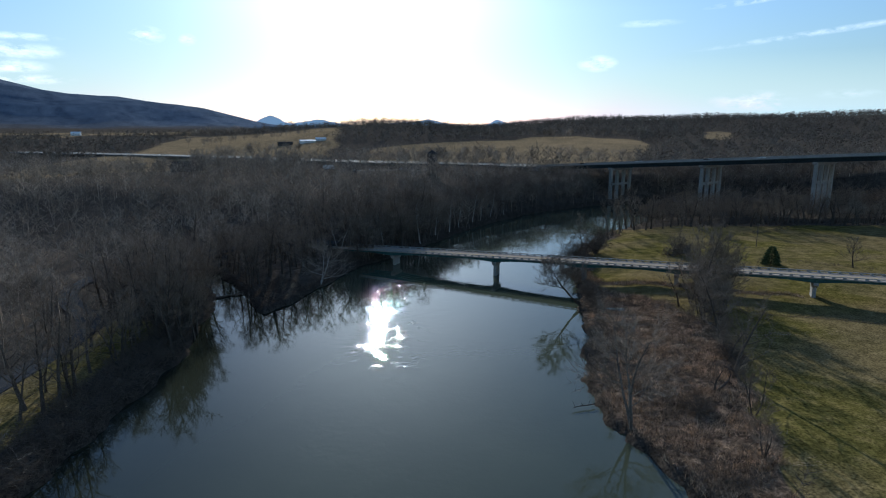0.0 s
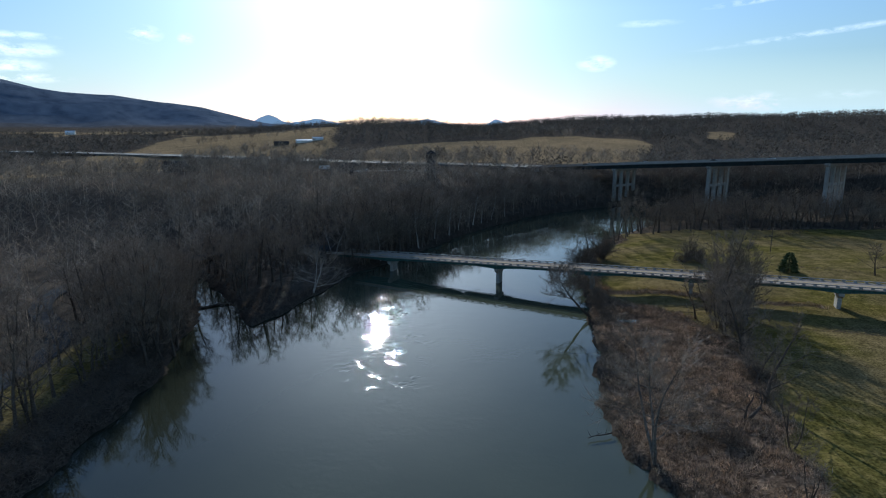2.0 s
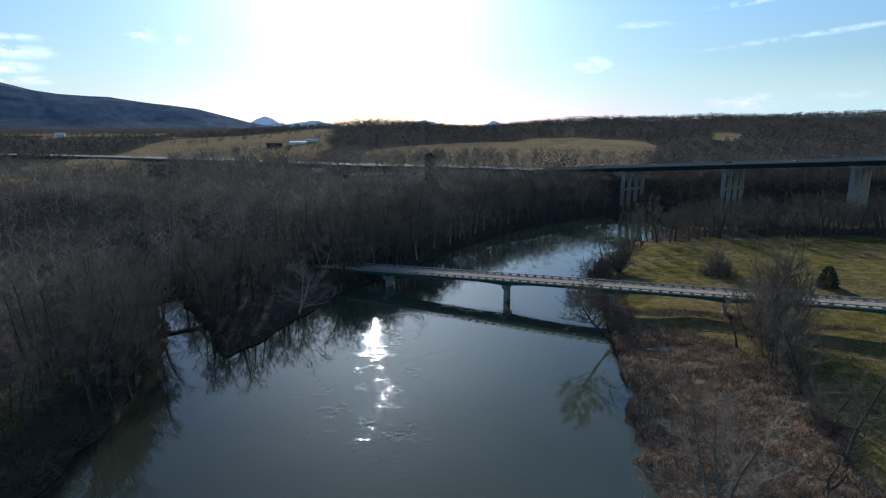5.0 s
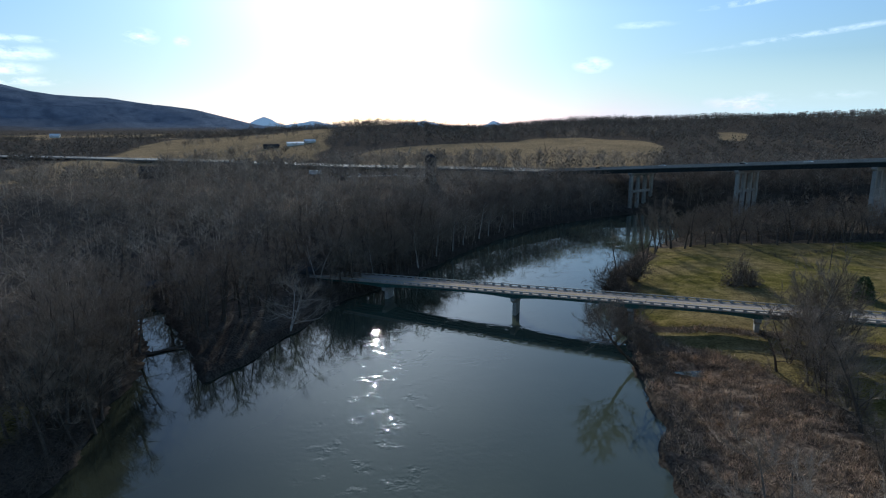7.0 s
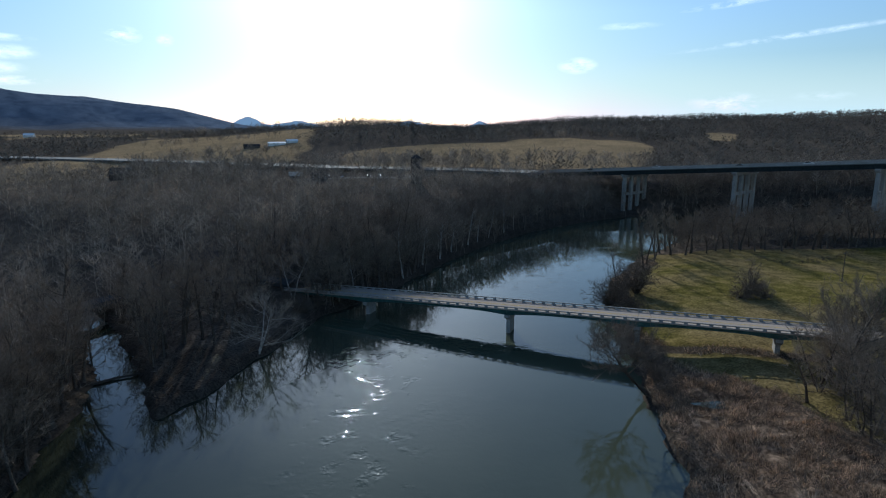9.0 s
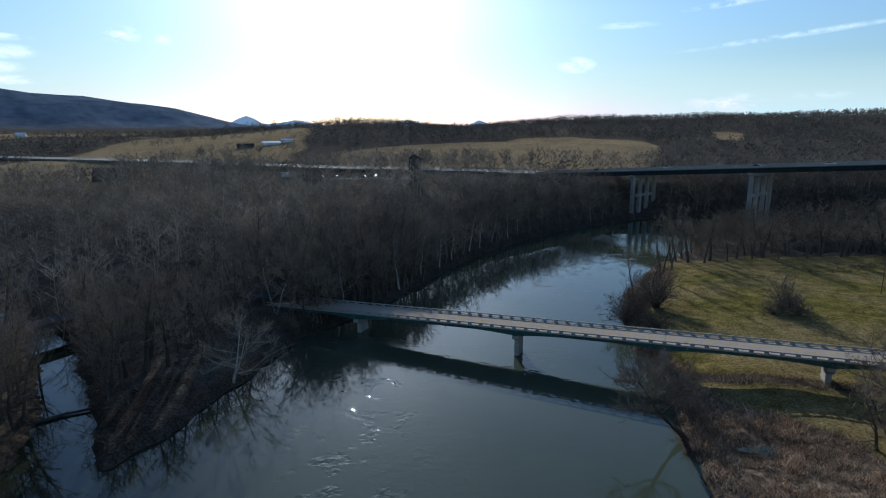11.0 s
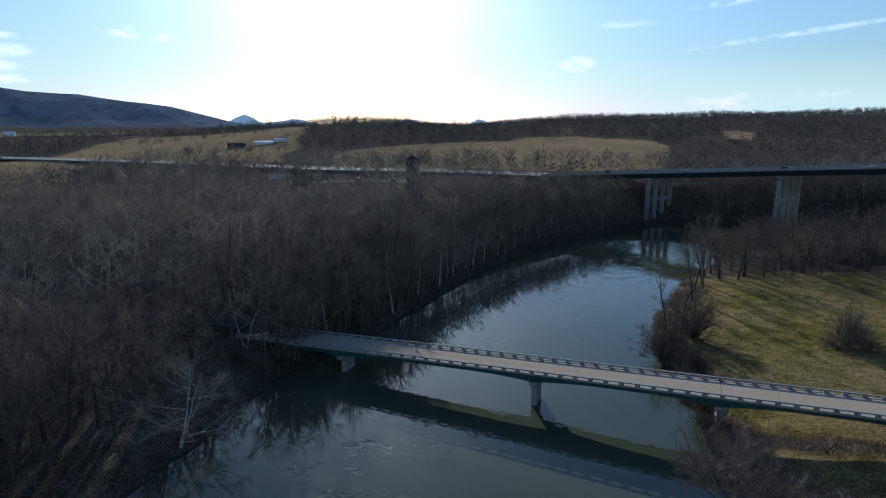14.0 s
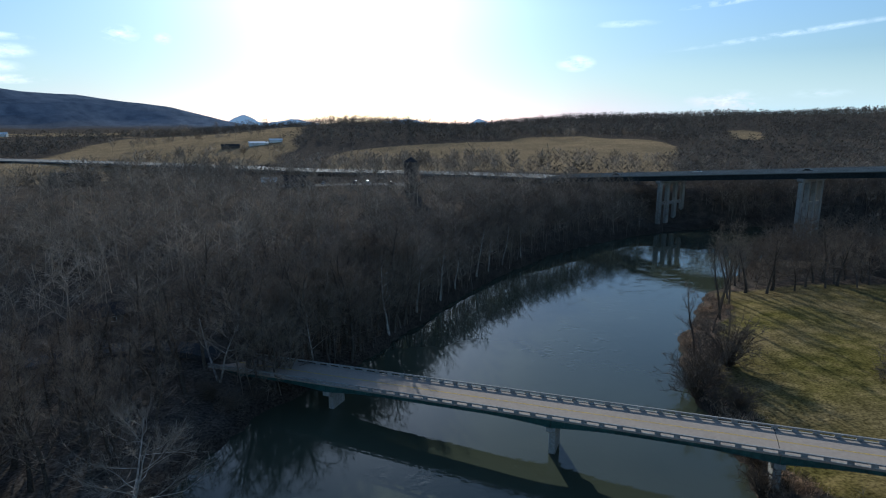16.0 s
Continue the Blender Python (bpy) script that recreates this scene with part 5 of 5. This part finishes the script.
puddle_edge = [(55.0 + 5.6 * math.cos(a) * (1 + 0.25 * math.sin(3 * a)), 170.4 + 1.9 * math.sin(a) * (1 + 0.2 * math.sin(2 * a + 1))) for a in np.linspace(0, 6.283, 26)[:-1]]
PZ = ground_z(53.6, 170.6) + 0.25
pool = mesh_object("puddle", [(x, y, PZ) for x, y in puddle_edge], [tuple(range(len(puddle_edge)))], WATER)
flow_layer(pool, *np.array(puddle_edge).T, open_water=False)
tagged(pool, "shallow puddle in the brush", "puddle", kind="structure")

# ---- the left bank's marked trees ----
tree("sycamore_tree", "pale spreading sycamore with bare white limbs", grow(601, 14, 20, 9, 16, spread=2.3, low=0.12, twig=1.5, thick=0.038, lean=0.25, stems=2), PALE_BARK, PALE_TWIG, (-43.5, 202), 20)
tree("sycamore_tree", "pale forked sycamore beside the bridge end", grow(602, 15, 14, 6, 10, spread=0.9, low=0.3, twig=1.4, stems=2, thick=0.040), PALE_BARK, PALE_TWIG, (-43, 239), 0)
tree("birch_tree", "slender white-barked tree behind the bridge", grow(603, 15, 13, 4, 10, spread=0.6, low=0.4, twig=1.2, thick=0.024), PALE_BARK, TWIG, (-25.4, 246), 0)


shore_trees = [tree("sycamore_tree", "pale-trunked sycamore on the wooded shore", grow(610 + i, 17, 11, 5, 9, spread=0.7, low=0.42, twig=1.4, thick=0.030), PALE_BARK, TWIG, (0, 296), group="wooded shore sycamores") for i in range(2)]
plant(shore_trees, [(-4, 285), (3, 299), (8, 309), (16, 323), (21, 331), (27, 340), (36, 352), (-11, 271)], random.Random(77), 0.8, 1.15)


# ---- buildings on the plateau ----
def gable(bm, w, d, eave, ridge, over=0.5, thick=0.18):
    """A gabled roof of two slabs over a w by d plan, its ridge along x."""
    for s in (-1, 1):
        y0, y1 = s * (d / 2 + over), 0
        slope = (ridge - eave) / (d / 2)
        z0 = eave - over * slope
        q = [bm.verts.new(c) for c in ((-w / 2 - over, y0, z0), (w / 2 + over, y0, z0), (w / 2 + over, y1, ridge), (-w / 2 - over, y1, ridge),
                                       (-w / 2 - over, y0, z0 + thick), (w / 2 + over, y0, z0 + thick), (w / 2 + over, y1, ridge + thick), (-w / 2 - over, y1, ridge + thick))]
        for f in ((0, 1, 2, 3), (4, 7, 6, 5), (0, 4, 5, 1), (1, 5, 6, 2), (2, 6, 7, 3), (3, 7, 4, 0)):
            bm.faces.new([q[i] for i in f])
    return bm


def house(name, at, turn, w, d, eave, ridge, wall, roof, label, windows=3, door=True):
    ob = new(name)
    bm = bmesh.new()
    prism(bm, [(-d / 2, -1.5), (d / 2, -1.5), (d / 2, eave), (0, ridge), (-d / 2, eave)], -w / 2, w / 2)
    bm.transform(Matrix.Rotation(radians(90), 4, "Z"))
    part("wall", bm, wall, ob)
    part("roof", gable(bmesh.new(), w, d, eave, ridge), roof, ob)
    for i in range(windows):
        x = -w / 2 + (i + 0.5) * w / windows
        frame_part = part("window", box(bmesh.new(), x - 0.6, x + 0.6, -d / 2 - 0.06, -d / 2 + 0.02, 1.0, 2.3, 0.02), WHITE_PAINT, ob)
        part("pane", box(bmesh.new(), x - 0.5, x + 0.5, -d / 2 - 0.08, -d / 2 - 0.05, 1.1, 2.2), GLASS_DARK, frame_part)
    if door:
        part("door", box(bmesh.new(), w / 2 - 0.02, w / 2 + 0.05, -0.6, 0.6, 0, 2.1, 0.02), WOOD_GREY, ob)
    ob.matrix_world = pose(at[0], at[1], ground_z(*at), 0, 0, turn)
    return tagged(ob, label, name.split("_")[-1])


SIDING = material("white_siding", (0.7, 0.7, 0.68), 0.7, grain=0.4, coarse=3, dark=0.85)
TIN = material("white_tin_roof", (0.78, 0.8, 0.82), 0.35, 0.1, grain=1.0, dark=0.9, spec=0.5)
house("barn", (-205, 480), 8, 24, 11, 4.2, 8.2, WOOD_GREY, ROOF_DARK, "long dark weathered barn beside a tan field", 0)
house("house", (-71, 450), 10, 11, 8, 3.6, 6.6, WOOD_GREY, ROOF_DARK, "dark-roofed house among bare trees by a gravel lot")
house("farm_shed", (-163, 722), 25, 18, 7, 2.2, 3.4, SIDING, TIN, "long white-roofed farm shed on a tan hill", 0)
house("farm_shed", (-150, 738), 25, 12, 6, 2.2, 3.4, SIDING, TIN, "white-roofed farm shed on a tan hill", 0)
house("farm_shed", (-186, 708), 25, 16, 7, 2.4, 4.0, WOOD_GREY, ROOF_DARK, "low dark farm shed on a tan hill", 0)
house("cabin", (-78, 264), 30, 8, 6, 2.8, 4.8, WOOD_GREY, ROOF_DARK, "small grey cabin hidden in the riverside woods", 2)
house("farm_house", (-700, 1150), 15, 16, 9, 5, 8, SIDING, TIN, "white farmhouse far off in the valley")


def silo(at, r, tall):
    ob = new("silo")
    part("wall", cyl(bmesh.new(), r, r, (0, 0, -1), (0, 0, tall), 24), WOOD_GREY, ob)
    for z in np.arange(1, tall, 1.5):
        part("hoop", cyl(bmesh.new(), r + 0.05, r + 0.05, (0, 0, z), (0, 0, z + 0.1), 24), ROOF_DARK, ob)
    part("roof", cyl(bmesh.new(), r + 0.25, 0.5, (0, 0, tall), (0, 0, tall + 2.2), 24), ROOF_DARK, ob, "dark conical cap")
    ob.matrix_world = pose(at[0], at[1], ground_z(*at))
    return tagged(ob, "tall dark grey silo rising above bare woods", "silo")


silo((-8, 430), 3.4, 15.5)


# ---- vehicles ----
def wheel(parent, x, y, r=0.5, w=0.3):
    tyre = part("wheel", cyl(bmesh.new(), r, r, (x, y - w / 2, r), (x, y + w / 2, r), 14), RUBBER, parent)
    part("rim", cyl(bmesh.new(), r * 0.55, r * 0.55, (x, y - w / 2 - 0.02, r), (x, y + w / 2 + 0.02, r), 10), METAL, tyre)


def car(name, paint, label):
    ob = new(name)
    bm = bmesh.new()
    prism(bm, [(-2.3, 0.35), (2.3, 0.35), (2.35, 0.75), (1.2, 0.98), (-2.0, 1.0), (-2.35, 0.8)], -0.9, 0.9)
    bmesh.ops.bevel(bm, geom=list(bm.edges), offset=0.1, segments=2, affect="EDGES")
    part("body", bm, paint, ob)
    bm = bmesh.new()
    prism(bm, [(-1.9, 0.95), (1.2, 0.95), (0.4, 1.48), (-1.3, 1.5)], -0.78, 0.78)
    bmesh.ops.bevel(bm, geom=list(bm.edges), offset=0.06, segments=1, affect="EDGES")
    part("cabin", bm, GLASS_DARK, ob)
    part("roof", box(bmesh.new(), -1.2, 0.35, -0.7, 0.7, 1.48, 1.53, 0.02), paint, ob)
    for x in (-1.4, 1.4):
        for y in (-0.82, 0.82):
            wheel(ob, x, y, 0.33, 0.22)
    return tagged(ob, label, "car")


def on_highway(u, v, turn=0):
    return highway_bridge.matrix_world @ pose(u, v, HW_Z + HW_GRADE * u + 0.01, 0, -math.degrees(math.atan(HW_GRADE)), 0) @ pose(0, 0, 0, 0, 0, turn)


SILVER = material("silver_car_paint", (0.55, 0.56, 0.58), 0.3, 0.4, spec=0.6)
DARK_CAR = material("dark_car_paint", (0.03, 0.035, 0.045), 0.25, spec=0.6)
one = car("car", DARK_CAR, "dark car on the highway bridge")
one.matrix_world = on_highway(128, -8)
copy_thing(one, on_highway(36, -6))
copy_thing(one, on_highway(250, -8))
two = car("car", SILVER, "silver car on the highway bridge")
two.matrix_world = on_highway(160, -5.5)
copy_thing(two, on_highway(75, 6, 180))
parked = []
for i, (x, y) in enumerate(((-66, 461), (-58, 463), (-40, 460), (-33, 462), (-20, 461), (-12, 463))):
    m = pose(x, y, ground_z(x, y), 0, 0, 80 + 7 * i)
    o = copy_thing(two if i % 2 else one, m)
    tagged(o, "parked car on the gravel lot")
    o.name = "parked_car"


def box_trailer(at, turn):
    ob = new("box_trailer")
    part("body", box(bmesh.new(), -4.5, 4.5, -1.25, 1.25, 0.9, 3.6, 0.08), WHITE_PAINT, ob)
    part("chassis", box(bmesh.new(), -4.4, 4.4, -0.5, 0.5, 0.6, 0.9), RUBBER, ob)
    for x in (-3, -1.8):
        for y in (-1.05, 1.05):
            wheel(ob, x, y, 0.48, 0.3)
    ob.matrix_world = pose(at[0], at[1], ground_z(*at), 0, 0, turn)
    return tagged(ob, "white box trailer parked by the gravel lot", "trailer")


box_trailer((-90, 470), 5)


# a weedy ditch across the meadow
dx = np.linspace(84, 150, 260)
dy = np.interp(dx, [84, 100, 118, 150], [161, 157.5, 151, 141]) + np.array([rng.gauss(0, 0.35) for _ in dx])
scatter("ditch_weeds", tufts, dx, dy, SHRUB, rng, 0.35, 0.8, "dark weeds along a shallow ditch", "weeds", lean=12)


def along(line, step, wide):
    """Points strewn along a line of the plan."""
    out = []
    for (ax, ay), (bx, by) in zip(line, line[1:]):
        for i in range(int(math.hypot(bx - ax, by - ay) / step)):
            u = rng.random()
            out.append((ax + (bx - ax) * u + rng.gauss(0, wide), ay + (by - ay) * u + rng.gauss(0, wide)))
    return np.array([p[0] for p in out]), np.array([p[1] for p in out])


for line, step, wide, low, high in (([(114, 236), (125, 228), (135, 224), (147, 216.5), (159, 209.5)], 0.30, 0.7, 0.15, 0.34), ([(127, 288), (135, 276), (153, 285), (187, 304)], 0.35, 1.2, 0.2, 0.5),
                                    ([(78, 172), (74, 150), (67, 133), (61, 117)], 0.22, 1.3, 0.3, 0.8), ([(88, 236), (102, 232)], 0.4, 1.0, 0.15, 0.3)):
    hx, hy = along(line, step, wide)
    scatter("hedge", shrubs, hx, hy, SHRUB, rng, low, high, "low dark leafless hedge and weeds across the lawn", "hedge", lean=10)


def fallen_log(a, b, r):
    """A weathered trunk lying in the shallows, with a few broken stubs."""
    ob = new("fallen_log")
    a, b = Vector(a), Vector(b)
    tv, tf = [], []
    path = [a.lerp(b, i / 6) + Vector((rng.gauss(0, 0.15), rng.gauss(0, 0.15), rng.gauss(0, 0.05))) for i in range(7)]
    tube(tv, tf, path, [r, r * 0.97, r * 0.9, r * 0.85, r * 0.75, r * 0.6, r * 0.4], 8)
    for k in (2, 3, 4, 5):
        e = Vector((rng.gauss(0, 0.6), rng.gauss(0, 0.6), 1)).normalized()
        sv, sf = [], []
        tube(sv, sf, [path[k], path[k] + e * 0.8, path[k] + e * 1.5 + Vector((0.2, 0.1, 0))], [r * 0.4, r * 0.28, r * 0.1], 5)
        mesh_object("broken_branch", sv, sf, DEAD_WOOD, ob)
    mesh_object("trunk", tv, tf, DEAD_WOOD, ob, smooth=True)
    return tagged(ob, "dark fallen log lying in the shallow water", "log")


fallen_log((-82, 182, 0.15), (-65.5, 193, 0.4), 0.42)
fallen_log((30.5, 111, 0.7), (25.5, 109.4, 0.55), 0.13)
fallen_log((58, 150, 2.4), (66, 146, 2.7), 0.22)
fallen_log((41, 128, 2.0), (49, 123, 2.4), 0.2)
